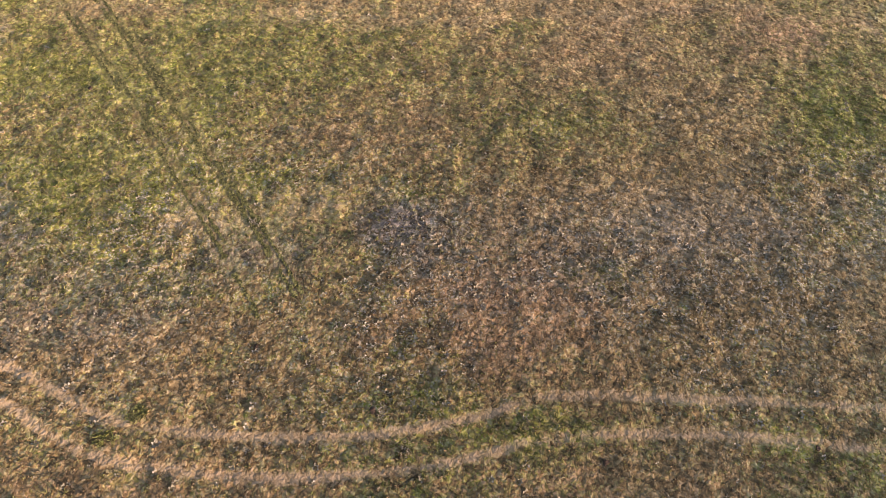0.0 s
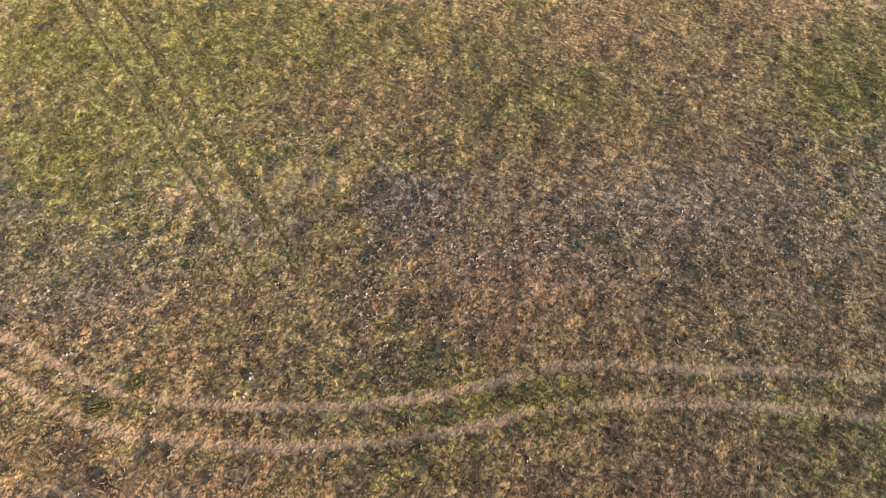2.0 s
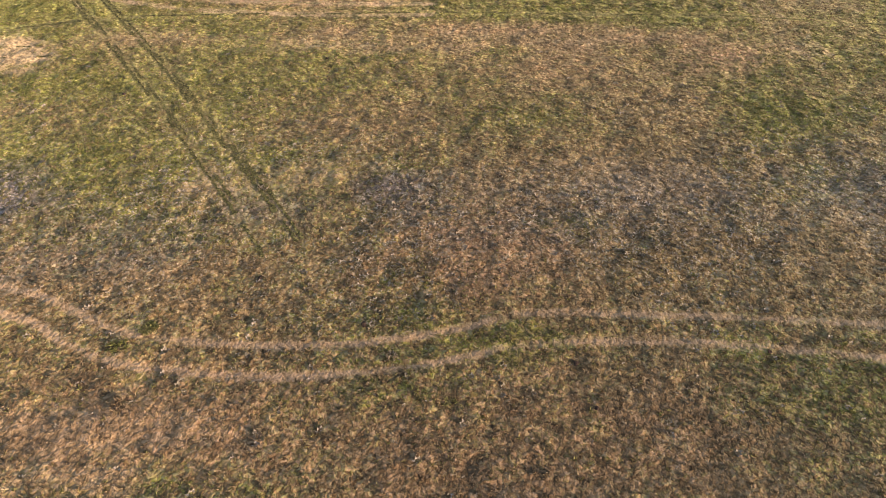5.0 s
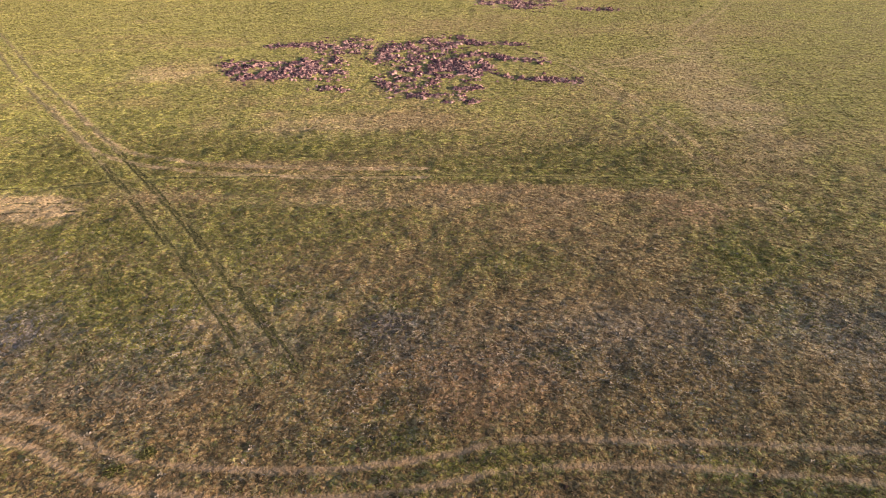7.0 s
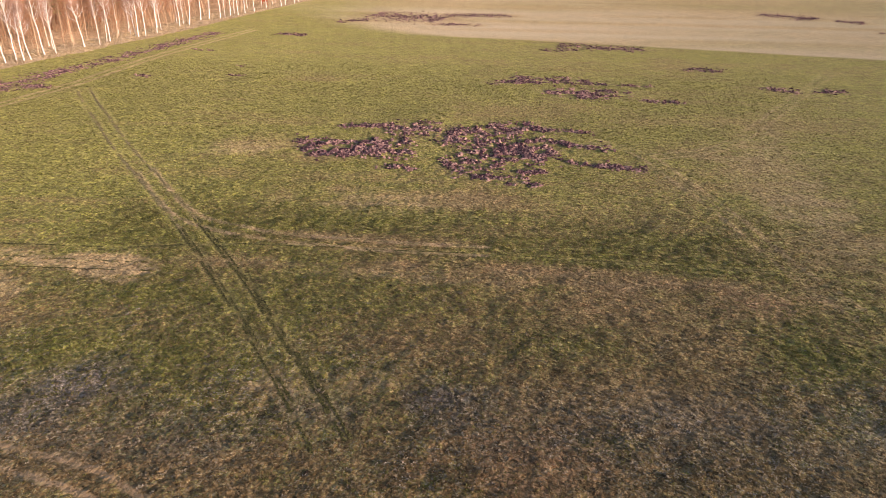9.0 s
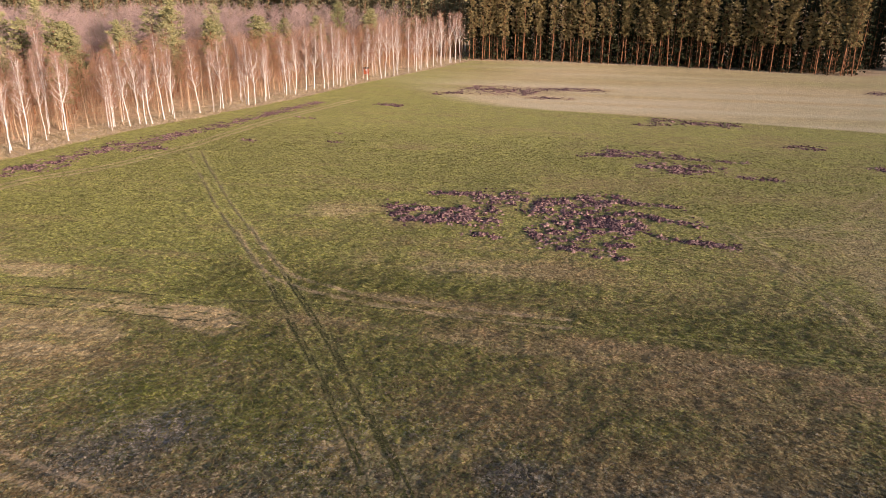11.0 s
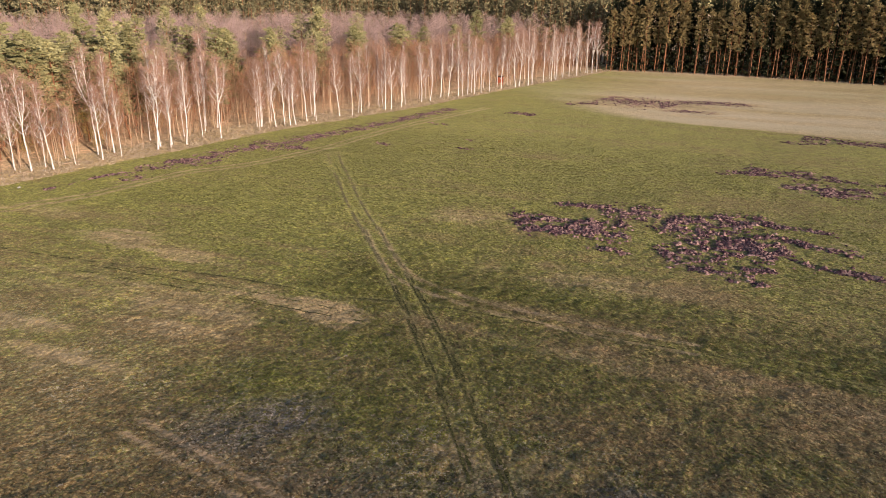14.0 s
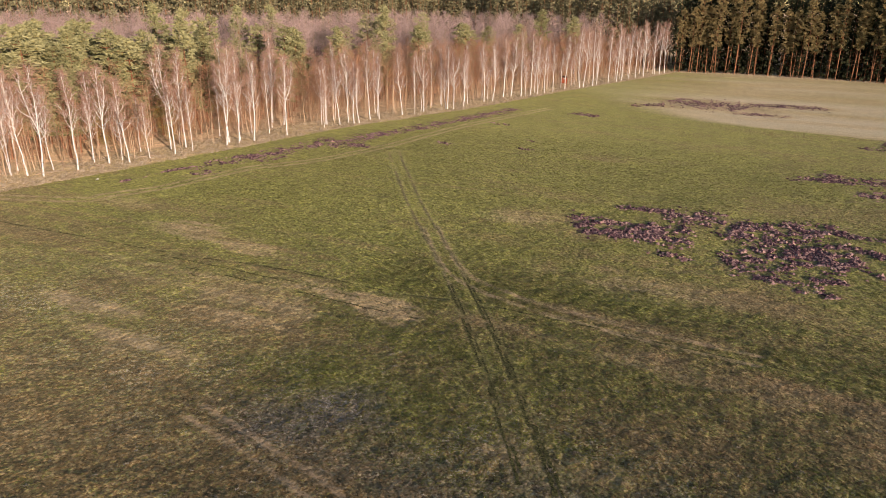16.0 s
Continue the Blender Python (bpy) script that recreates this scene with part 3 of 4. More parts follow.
class Pile:
    """Collects triangles of a plant or a lump."""

    def __init__(self):
        self.v, self.f, self.n = [], [], 0

    def add(self, verts, faces):
        self.v.append(np.asarray(verts, float))
        self.f.append(np.asarray(faces, int) + self.n)
        self.n += len(verts)

    def tube(self, points, radii, sides=5):
        points = np.asarray(points, float)
        rings = []
        t = np.gradient(points, axis=0)
        for p, d, r in zip(points, t, radii):
            d = d / (np.linalg.norm(d) + 1e-9)
            a = np.cross(d, (0.0, 1.0, 0.0) if abs(d[1]) < 0.9 else (1.0, 0.0, 0.0))
            a /= np.linalg.norm(a)
            b = np.cross(d, a)
            ang = np.arange(sides) * 2 * np.pi / sides
            rings.append(p + r * (np.cos(ang)[:, None] * a + np.sin(ang)[:, None] * b))
        f = []
        for i in range(len(points) - 1):
            for j in range(sides):
                a, b = i * sides + j, i * sides + (j + 1) % sides
                f += [(a, b, b + sides), (a, b + sides, a + sides)]
        self.add(np.concatenate(rings), f)

    def slivers(self, base, way, width, r):
        """Thin triangles from base along way, one each."""
        side = np.cross(way, r.normal(size=way.shape))
        side /= np.linalg.norm(side, axis=1)[:, None] + 1e-9
        side *= width[:, None] * 0.5
        v = np.stack([base - side, base + side, base + way], 1).reshape(-1, 3)
        self.add(v, np.arange(len(v)).reshape(-1, 3))

    def arrays(self):
        return np.concatenate(self.v), np.concatenate(self.f)


def many(base_v, base_f, places, sizes, turns, tall=None):
    """Joins copies of one small mesh into arrays."""
    n, k = len(places), len(base_v)
    c, s = np.cos(turns)[:, None], np.sin(turns)[:, None]
    x, y, z = base_v[:, 0][None], base_v[:, 1][None], base_v[:, 2][None]
    tall = sizes if tall is None else tall
    v = np.stack([(c * x - s * y) * sizes[:, None], (s * x + c * y) * sizes[:, None], z * tall[:, None]], 2) + places[:, None, :]
    f = base_f[None] + (np.arange(n) * k)[:, None, None]
    return v.reshape(-1, 3), f.reshape(-1, base_f.shape[1])


# ---- the ground: one sheet to the horizon ----
def axis(stops):
    """Grid lines: (from, to, step) stretches, end to end."""
    out = []
    for a, b, st in stops:
        out.append(np.linspace(a, b, max(2, int(round((b - a) / st)) + 1))[:-1])
    return np.concatenate(out + [[stops[-1][1]]])


def build_ground():
    gx = axis([(-3500, -400, 250), (-400, -140, 12), (-140, -95, 1.6), (-95, -60, 0.6), (-60, -34, 0.36), (-34, -26, 0.27), (-26, 27, 0.29), (27, 45, 0.36), (45, 120, 1.1), (120, 400, 14), (400, 3500, 250)])
    gy = axis([(-3000, -100, 240), (-100, 0, 6), (0, 30, 0.28), (30, 52, 0.30), (52, 90, 0.38), (90, 130, 0.6), (130, 215, 1.3), (215, 320, 4.5), (320, 600, 14), (600, 4500, 250)])
    xx, yy = np.meshgrid(gx, gy)
    masks, z, _, _ = plan(xx.ravel(), yy.ravel())
    v = np.stack([xx.ravel(), yy.ravel(), z], 1)
    nx, ny = len(gx), len(gy)
    i = (np.arange(ny - 1)[:, None] * nx + np.arange(nx - 1)[None]).ravel()
    me = mesh_of("ground", v, np.stack([i, i + 1, i + nx + 1, i + nx], 1), [MAT_GROUND], smooth=True)
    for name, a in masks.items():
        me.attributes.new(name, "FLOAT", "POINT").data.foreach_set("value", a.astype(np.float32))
    return tagged(new("ground", me), "mown meadow of green and dry grass with worn tracks", "ground", kind="structure")


build_ground()


def wheel_line(label, line, width, gaps, seed, start=0.0, end=1.0, mat=MAT_RUT):
    """A narrow pressed line in the sward, with ragged edges and breaks."""
    r = np.random.RandomState(seed)
    step = np.concatenate([[0], np.cumsum(np.linalg.norm(np.diff(line, axis=0), axis=1))])
    d = np.arange(step[-1] * start, step[-1] * end, 0.15)
    p = np.stack([np.interp(d, step, line[:, 0]), np.interp(d, step, line[:, 1])], 1)
    p = p + 0.05 * (np.stack([value_noise(d, 0 * d + seed, 2.5, 1), value_noise(d, 0 * d + seed, 2.5, 2)], 1) - 0.5)
    w = width * 0.5 * (0.15 + 1.7 * r.rand(2, len(d))) * (0.5 + value_noise(d, 0 * d + 3 * seed, 1.6, 3))
    t = np.gradient(p, axis=0)
    t /= np.linalg.norm(t, axis=1)[:, None]
    n = np.stack([-t[:, 1], t[:, 0]], 1)
    a, b = p + n * w[0][:, None], p - n * w[1][:, None]
    v = np.concatenate([a, b])
    z = plan(v[:, 0], v[:, 1])[1] + 0.022
    i = np.arange(len(d) - 1)
    keep = value_noise(d, 0 * d + 7 * seed, 1.2, 0)[:-1] > gaps
    i = i[keep]
    f = np.stack([i + len(d), i + len(d) + 1, i + 1, i], 1)
    me = mesh_of("wheel_track", np.column_stack([v, z]), f, [mat])
    return tagged(new("wheel_track", me), label, "track", kind="structure")


for k, rut_line in enumerate(RUT_LINES):
    wheel_line("dark tyre line pressed into the meadow", rut_line, 0.20, 0.30, 41 + k, 0.62, 0.97)
for k, rut_line in enumerate((offset_line(RUT_CENTRE, -1.0), offset_line(RUT_CENTRE, 1.0))):
    wheel_line("pale worn tyre line in green grass", rut_line, 0.34, 0.32, 71 + k, 0.02, 0.66, MAT_TRODDEN)
for k, edge_line in enumerate(EDGE_LINES):
    wheel_line("pale worn tyre line along the wood", edge_line, 0.30, 0.36, 81 + k, 0.02, 0.95, MAT_TRODDEN)
for k, side_line in enumerate((DIAGONAL, DIAGONAL_2, *BRANCH_LINES)):
    wheel_line("faint pale tyre line in the grass", side_line, 0.20, 0.44, 91 + k, 0.02, 0.98, MAT_TRODDEN)
wheel_line("thin dark line across the meadow", DARK_LINE, 0.20, 0.47, 51)
for k, (y0, y1) in enumerate(((35.9, 36.3), (34.2, 34.8))):
    wheel_line("thin dark line across pale grass", smooth_line([(-62, y0 - 1.2), (-45, y0), (-36, y0 + 0.2), (-28, y1)]), 0.14, 0.45, 61 + k)


# ---- grass, weeds and soil: what nobody could count ----
def blades(n_blades, height, width, lean, seed, flat=0.3):
    r = np.random.RandomState(seed)
    p = Pile()
    a = r.rand(n_blades) * 2 * np.pi
    tilt = lean * (flat + (1 - flat) * r.rand(n_blades))
    h = height * (0.6 + 0.6 * r.rand(n_blades))
    way = np.stack([np.cos(a) * np.sin(tilt) * h, np.sin(a) * np.sin(tilt) * h, np.cos(tilt) * h], 1)
    base = np.stack([np.cos(a), np.sin(a), 0 * a], 1) * (0.10 * r.rand(n_blades))[:, None]
    p.slivers(base - np.array([0, 0, 0.01]), way, np.full(n_blades, width), r)
    return p.arrays()


def scatter(n, box, keep):
    """Random places in box = (x0, x1, y0, y1), kept with the chance that keep(masks, wood, x, y) gives."""
    x = box[0] + rng.rand(n) * (box[1] - box[0])
    y = box[2] + rng.rand(n) * (box[3] - box[2])
    masks, z, wood, pine = plan(x, y)
    k = rng.rand(n) < keep(masks, wood, x, y)
    return np.stack([x[k], y[k], z[k]], 1)


def tuft_field(name, label, mat, groups, blade, size):
    vs, fs, n = [], [], 0
    for count, box, keep, grow in groups:
        at = scatter(count, box, keep)
        s = (size[0] + (size[1] - size[0]) * rng.rand(len(at)) ** 2) * grow
        v, f = many(*blade, at, s, rng.rand(len(at)) * 6.283)
        vs.append(v), fs.append(f + n)
        n += len(v)
    me = mesh_of(name, np.concatenate(vs), np.concatenate(fs), [mat])
    return tagged(new(name, me), label, "grass", kind="stuff")


def fade_in(x, y, box, w):
    return np.clip(np.minimum(np.minimum(x - box[0], box[1] - x), np.minimum(y - box[2], box[3] - y)) / w, 0, 1)


def open_sward(m, wood):
    return (1 - np.clip(m["soil"] * 1.5, 0, 1)) * (1 - np.clip(m["rut"], 0, 1)) * (1 - 0.9 * m["track"]) * (1 - 0.92 * m["pressed"]) * (wood < 0)


NEAR_BOX, MID_BOX = (-42, 40, -8, 54), (-96, 62, 18, 135)
tuft_field("green_grass", "short green grass tufts across the meadow", MAT_GREEN, [
    (150000, NEAR_BOX, lambda m, w, x, y: fade_in(x, y, NEAR_BOX, 9) * open_sward(m, w) * np.clip(m["lush"] * 1.8 - 0.35, 0.05, 1) * (1 - np.clip(1.15 * m["straw"] + 0.8 * m["brown"], 0, 1)), 0.76),
    (105000, MID_BOX, lambda m, w, x, y: fade_in(x, y, MID_BOX, 25) * open_sward(m, w) * np.clip(m["lush"] * 1.6 - 0.35, 0.05, 1) * (1 - np.clip(1.15 * m["straw"] + 0.8 * m["brown"], 0, 1)), 0.85)],
    blades(6, 0.15, 0.060, 1.05, 1), (0.5, 1.5))
tuft_field("dry_grass", "dry tan grass tufts across the meadow", MAT_STRAW, [
    (115000, NEAR_BOX, lambda m, w, x, y: fade_in(x, y, NEAR_BOX, 9) * open_sward(m, w) * np.clip(1.1 - m["lush"], 0.1, 1) * (1 - 0.75 * m["brown"]) * (0.75 + 0.25 * m["straw"]), 0.70),
    (62000, MID_BOX, lambda m, w, x, y: fade_in(x, y, MID_BOX, 25) * open_sward(m, w) * np.clip(1.0 - m["lush"], 0.1, 1) * (1 - 0.75 * m["brown"]), 0.8)],
    blades(6, 0.14, 0.055, 1.15, 2), (0.5, 1.5))
tuft_field("pale_weeds", "pale grey-green weed rosettes and dead leaves in the grass", MAT_PALE, [
    (30000, (-38, 38, 0, 38), lambda m, w, x, y: open_sward(m, w) * np.clip(0.12 + 0.5 * m["ash"] + 1.5 * (value_noise(x, y, 5.0, 1) - 0.4) * np.exp(-((y - 17.5) / 6.5) ** 2), 0.03, 1) * fade_in(x, y, (-38, 38, 0, 38), 9), 1.0)],
    blades(7, 0.085, 0.11, 1.3, 3, 0.62), (0.5, 1.9))
def edge_places(n, seed):
    r = np.random.RandomState(seed)
    y = 38 + r.rand(n) * 268
    d = -0.6 + 12.0 * r.rand(n) ** 1.2
    x = np.interp(y, FIELD_EDGE[:, 1], FIELD_EDGE[:, 0]) - d
    k = r.rand(n) < np.clip(1.8 * value_noise(x, y, 2.2, 1) - 0.1, 0.15, 1)
    return x[k], y[k]


def plant_edge_grass():
    x, y = edge_places(27000, 44)
    z = plan(x, y)[1]
    v, f = many(*blades(4, 0.40, 0.085, 1.1, 4), np.stack([x, y, z], 1), 0.5 + 1.0 * rng.rand(len(x)) ** 2, rng.rand(len(x)) * 6.283)
    tagged(new("edge_grass", mesh_of("edge_grass", v, f, [MAT_REED])), "bleached tall grass along the wood's edge", "grass", kind="stuff")


plant_edge_grass()


def clods(name, label, rows, density, size, seed):
    """Turned-up lumps of soil with torn sods, along the strokes."""
    r = np.random.RandomState(seed)
    base = np.array([(1, 0, 0), (-1, 0, 0), (0, 1, 0), (0, -1, 0), (0, 0, 1), (0, 0, -0.6)], float)
    faces = np.array([(0, 2, 4), (2, 1, 4), (1, 3, 4), (3, 0, 4), (2, 0, 5), (1, 2, 5), (3, 1, 5), (0, 3, 5)])
    at = []
    for x0, y0, x1, y1, w in rows:
        n = int(np.hypot(x1 - x0, y1 - y0) * 2.6 * w * density)
        t, d, e = r.rand(n), r.normal(size=n) * w * 0.72, r.normal(size=n) * 0.4
        nx, ny = np.array([-(y1 - y0), x1 - x0]) / np.hypot(x1 - x0, y1 - y0)
        at.append(np.stack([x0 + (x1 - x0) * t + nx * d + e * ny, y0 + (y1 - y0) * t + ny * d + e * nx], 1))
    at = np.concatenate(at)
    clump = value_noise(at[:, 0], at[:, 1], 1.3, 2)
    clump = 0.6 * clump + 0.4 * value_noise(at[:, 0], at[:, 1], 0.6, 1)
    at = at[r.rand(len(at)) < np.clip(clump * 4.6 - 1.85, 0, 1)]
    n = len(at)
    _, z, _, _ = plan(at[:, 0], at[:, 1])
    s = size * (0.35 + r.rand(n) ** 2.2 * 1.3)
    shape = base[None] * (0.6 + 0.8 * r.rand(n, 6, 1)) + r.normal(size=(n, 6, 3)) * 0.18
    shape[:, :, 2] *= (0.32 + 0.50 * r.rand(n))[:, None]
    a = r.rand(n) * 6.283
    c, q = np.cos(a)[:, None], np.sin(a)[:, None]
    v = np.stack([c * shape[:, :, 0] - q * shape[:, :, 1], q * shape[:, :, 0] + c * shape[:, :, 1], shape[:, :, 2]], 2) * s[:, None, None]
    v += np.stack([at[:, 0], at[:, 1], z + 0.10 * s], 1)[:, None]
    f = faces[None] + (np.arange(n) * 6)[:, None, None]
    me = mesh_of(name, v.reshape(-1, 3), f.reshape(-1, 3), [MAT_SOIL])
    return tagged(new(name, me), label, "soil", kind="stuff")


clods("rooted_soil", "dark purplish soil clods rooted up in the meadow", SOIL_BIG, 36.0, 0.185, 11)
clods("rooted_soil", "dark soil clods rooted up in the middle of the meadow", SOIL_SECOND, 30.0, 0.18, 12)
clods("rooted_soil", "far patches of dark rooted-up soil", SOIL_FAR, 13.0, 0.20, 13)
clods("rooted_soil", "strip of dark rooted-up soil along the wood", SOIL_EDGE, 44.0, 0.15, 14)
clods("rooted_soil", "small spots of rooted-up soil in green grass", SOIL_SMALL + SOIL_RIGHT, 18.0, 0.20, 15)


# ---- small things in the grass ----
def lump(name, label, category, x, y, size, mat, seed, tall=0.5):
    """A low uneven lump."""
    r = np.random.RandomState(seed)
    bm = bmesh.new()
    bmesh.ops.create_icosphere(bm, subdivisions=2, radius=1.0)
    for v in bm.verts:
        k = 0.75 + 0.55 * noise.noise(v.co * 1.7 + Vector((seed, 0, 0)))
        v.co = Vector((v.co.x * k * size, v.co.y * k * size * 0.8, max(-0.1, v.co.z) * k * size * tall))
    me = bpy.data.meshes.new(name)
    bm.to_mesh(me)
    bm.free()
    me.materials.append(mat)
    ob = new(name, me)
    ob.matrix_basis = pose(x, y, float(plan(np.array([x]), np.array([y]))[1][0]), 0, 0, r.rand() * 360)
    return tagged(ob, label, category)


def weed(name, label, x, y, size, height, mat, seed, n=16):
    """A clump of many small tufts."""
    r = np.random.RandomState(seed)
    a, d = r.rand(n) * 6.283, size * r.rand(n) ** 0.6
    at = np.stack([np.cos(a) * d * 1.25, np.sin(a) * d, 0 * a], 1)
    v, f = many(*blades(9, height, 0.05, 1.25, seed, 0.4), at, 0.6 + 0.7 * r.rand(n), r.rand(n) * 6.283)
    ob = new(name, mesh_of(name, v, f, [mat]))
    ob.matrix_basis = pose(x, y, float(plan(np.array([x]), np.array([y]))[1][0]))
    return tagged(ob, label, "plant")


for k, (x, y, size) in enumerate([(-8.8, 13.2, 0.28), (-21.1, 29.9, 0.34), (-7.6, 34.4, 0.3), (7.0, 7.8, 0.34), (7.6, 5.4, 0.26), (-3.15, 10.1, 0.34), (16.3, 8.4, 0.3)]):
    lump("dung_pile", "small dark brown dung pile in the grass", "dung", x, y, size * 0.6, MAT_SOIL_DARK, 400 + k)
for k, (x, y) in enumerate([(-1.7, 8.2), (-2.75, 10.05), (-9.1, 22.6), (-9.9, 20.2)]):
    weed("dead_weed", "bleached dead weed clump lying in the grass", x, y, 0.26, 0.16, MAT_PALE, 420 + k, 14)
for k, (x, y) in enumerate([(-13.6, 9.9), (-14.9, 8.9)]):
    weed("green_weed", "fresh green weed clump beside the track", x, y, 0.42, 0.16, MAT_GREEN, 430 + k, 26)
weed("grass_tussock", "dark withered grass tussock", -13.9, 5.7, 0.4, 0.24, MAT_STRAW, 440, 22)
lump("stone", "pale field stone lying at the meadow's edge", "stone", -99.5, 53.9, 0.35, MAT_STONE, 450, 0.6)


def fallen_log(x, y, length, turn, seed):
    r = np.random.RandomState(seed)
    p = Pile()
    z = np.linspace(0, length, 6)
    p.tube(np.stack([z, 0.15 * np.sin(z * 0.8), 0.16 + 0.03 * r.normal(size=6)], 1), np.linspace(0.10, 0.03, 6), 6)
    for i in range(4):
        b = np.array([z[i + 1], 0.0, 0.18])
        e = np.array([0.6 + 0.5 * r.rand(), r.normal() * 0.5, 0.35 * r.rand()])
        p.tube([b, b + e * 0.6, b + e], [0.03, 0.02, 0.008], 4)
    ob = new("fallen_log", mesh_of("fallen_log", *p.arrays(), [MAT_POLE], smooth=True))
    ob.matrix_basis = pose(x, y, 0.02, 0, 0, turn)
    return tagged(ob, "grey-brown fallen birch stem lying in dry grass", "log", "fallen stems")


for k, (x, y, ln, turn) in enumerate([(-110.5, 50.5, 4.5, 75), (-107.8, 58.5, 3.6, 84), (-112.5, 57.0, 3.5, 20), (-107.6, 68.0, 4, 66), (-103.2, 95.0, 3.5, 100)]):
    fallen_log(x, y, ln, turn, 460 + k)


# ---- trees ----
def bent_line(r, height, wander, n):
    z = np.linspace(0, height, n)
    lean = r.normal(size=2) * wander
    bow = r.normal(size=2) * wander
    u = z / height
    off = lean[None] * u[:, None] + bow[None] * np.sin(u * 3.0)[:, None]
    return np.stack([off[:, 0] - off[0, 0], off[:, 1] - off[0, 1], z], 1)


def birch_meshes(seed, height, limbs, twigs, low=0.34):
    """Trunk, often forked, with rising limbs and fine twigs of a bare birch."""
    r = np.random.RandomState(seed)
    trunk, wood, fine = Pile(), Pile(), Pile()
    n = 15
    line = bent_line(r, height, 0.36, n)
    kink = np.cumsum(r.normal(size=(n, 2)) * 0.06, axis=0)
    line[:, :2] += kink - kink[0]
    line[0, 2] = -0.15
    u0 = np.linspace(0, 1, n)
    trunk.tube(line, (0.125 * (1 - u0) ** 0.55 + 0.016) * np.where(u0 == 0, 1.3, 1.0), 6)
    stems = [(line, 0.0, low, limbs)]
    if r.rand() < 0.5:
        i = int(n * (0.40 + 0.2 * r.rand()))
        a = r.rand() * 6.283
        t = np.linspace(0, 1, 9)
        out = np.sin(t * 1.7) * (1.0 + 0.9 * r.rand())
        fork = line[i] + np.stack([np.cos(a) * out, np.sin(a) * out, t * (height * (0.86 + 0.1 * r.rand()) - line[i, 2])], 1)
        fork[:, :2] += np.cumsum(r.normal(size=(9, 2)) * 0.06, axis=0) * (t > 0)[:, None]
        trunk.tube(fork, 0.080 * (1 - t) ** 0.6 + 0.014, 5)
        stems.append((fork, i / n, 0.12, limbs // 2))
    ends = []
    for stem, start, first, count in stems:
        us = np.linspace(0, 1, len(stem))
        for i in range(count):
            u = first + (0.97 - first) * (i + r.rand()) / count
            p = np.array([np.interp(u, us, stem[:, k]) for k in range(3)])
            high = start + (1 - start) * u
            a = i * 2.4 + r.normal() * 0.5
            slope = radians(58 - 26 * high + 8 * r.normal())
            ln = height * 0.25 * (1.02 - high) ** 0.55 * (0.5 + 0.6 * r.rand())
            h = np.array([math.cos(a), math.sin(a), 0.0])
            q = [p + h * ln * math.sin(slope) * (t - 0.28 * t * t) + np.array([0, 0, ln * (math.cos(slope) * t + 0.24 * t * t)]) + r.normal(size=3) * 0.035 * ln * t
                 for t in (0, 0.3, 0.6, 0.82, 1.0)]
            r0 = 0.050 * (1.05 - high) + 0.024
            wood.tube(q, [r0, r0 * 0.8, r0 * 0.6, r0 * 0.4, 0.008], 4)
            for j in (1, 2, 2, 3):
                b = q[j] + (q[j + 1] - q[j]) * r.rand()
                e = (q[4] - q[j]) + r.normal(size=3) * 0.35 * ln
                e = e / np.linalg.norm(e) * ln * (0.28 + 0.22 * r.rand())
                wood.tube([b, b + e * 0.55, b + e], [r0 * 0.42, r0 * 0.28, 0.006], 3)
                ends.append((b, e))
            ends.append((q[2], q[4] - q[2]))
    pick = r.randint(len(ends), size=twigs)
    b = np.array([e[0] for e in ends])[pick]
    d = np.array([e[1] for e in ends])[pick]
    base = b + d * (0.15 + 0.95 * r.rand(twigs))[:, None]
    way = d / np.linalg.norm(d, axis=1)[:, None] + r.normal(size=(twigs, 3)) * 0.75 + np.array([0, 0, 0.1])
    way *= (0.35 + 0.75 * r.rand(twigs))[:, None]
    fine.slivers(base, way, 0.014 + 0.018 * r.rand(twigs), r)
    return trunk.arrays(), wood.arrays(), fine.arrays()


def birch_thing(seed, height, label, limbs=20, twigs=900):
    t, w, f = birch_meshes(seed, height, limbs, twigs)
    root = new("birch_tree")
    both = Pile()
    both.add(*t)
    both.add(*w)
    part("trunk", mesh_of("birch_trunk", *both.arrays(), [MAT_BIRCH], smooth=True), root, "white bark with dark marks")
    part("crown", mesh_of("birch_crown", *f, [MAT_TWIG]), root, "reddish-brown bare twigs")
    return tagged(root, label, "tree", "birches along the wood's edge")


# places (x, y) and heights of the birches at the edge
BIRCHES_NEAR = [(-119.2, 51.5, 15), (-116, 50.9, 16), (-111.1, 49.6, 16.5), (-108.6, 50.7, 17.5), (-107.9, 56.3, 16.5), (-113.3, 63, 15.5), (-108, 62.4, 16.5),
                (-105.7, 64.8, 16), (-108.8, 76.5, 20), (-104.7, 74, 15), (-107.6, 79.2, 19.5), (-102.5, 85, 18), (-104.5, 87.6, 19), (-103.6, 89.8, 19),
                (-101.6, 91.7, 17), (-114, 111, 21), (-109.3, 109.7, 17), (-99.8, 99.9, 17), (-102.1, 114.8, 17), (-101.2, 115.1, 16), (-98.5, 117, 15),
                (-98, 119.6, 18), (-96.7, 120.1, 15), (-95.5, 120.6, 13), (-96.7, 126.9, 19.5), (-93.9, 137.3, 17.5)]
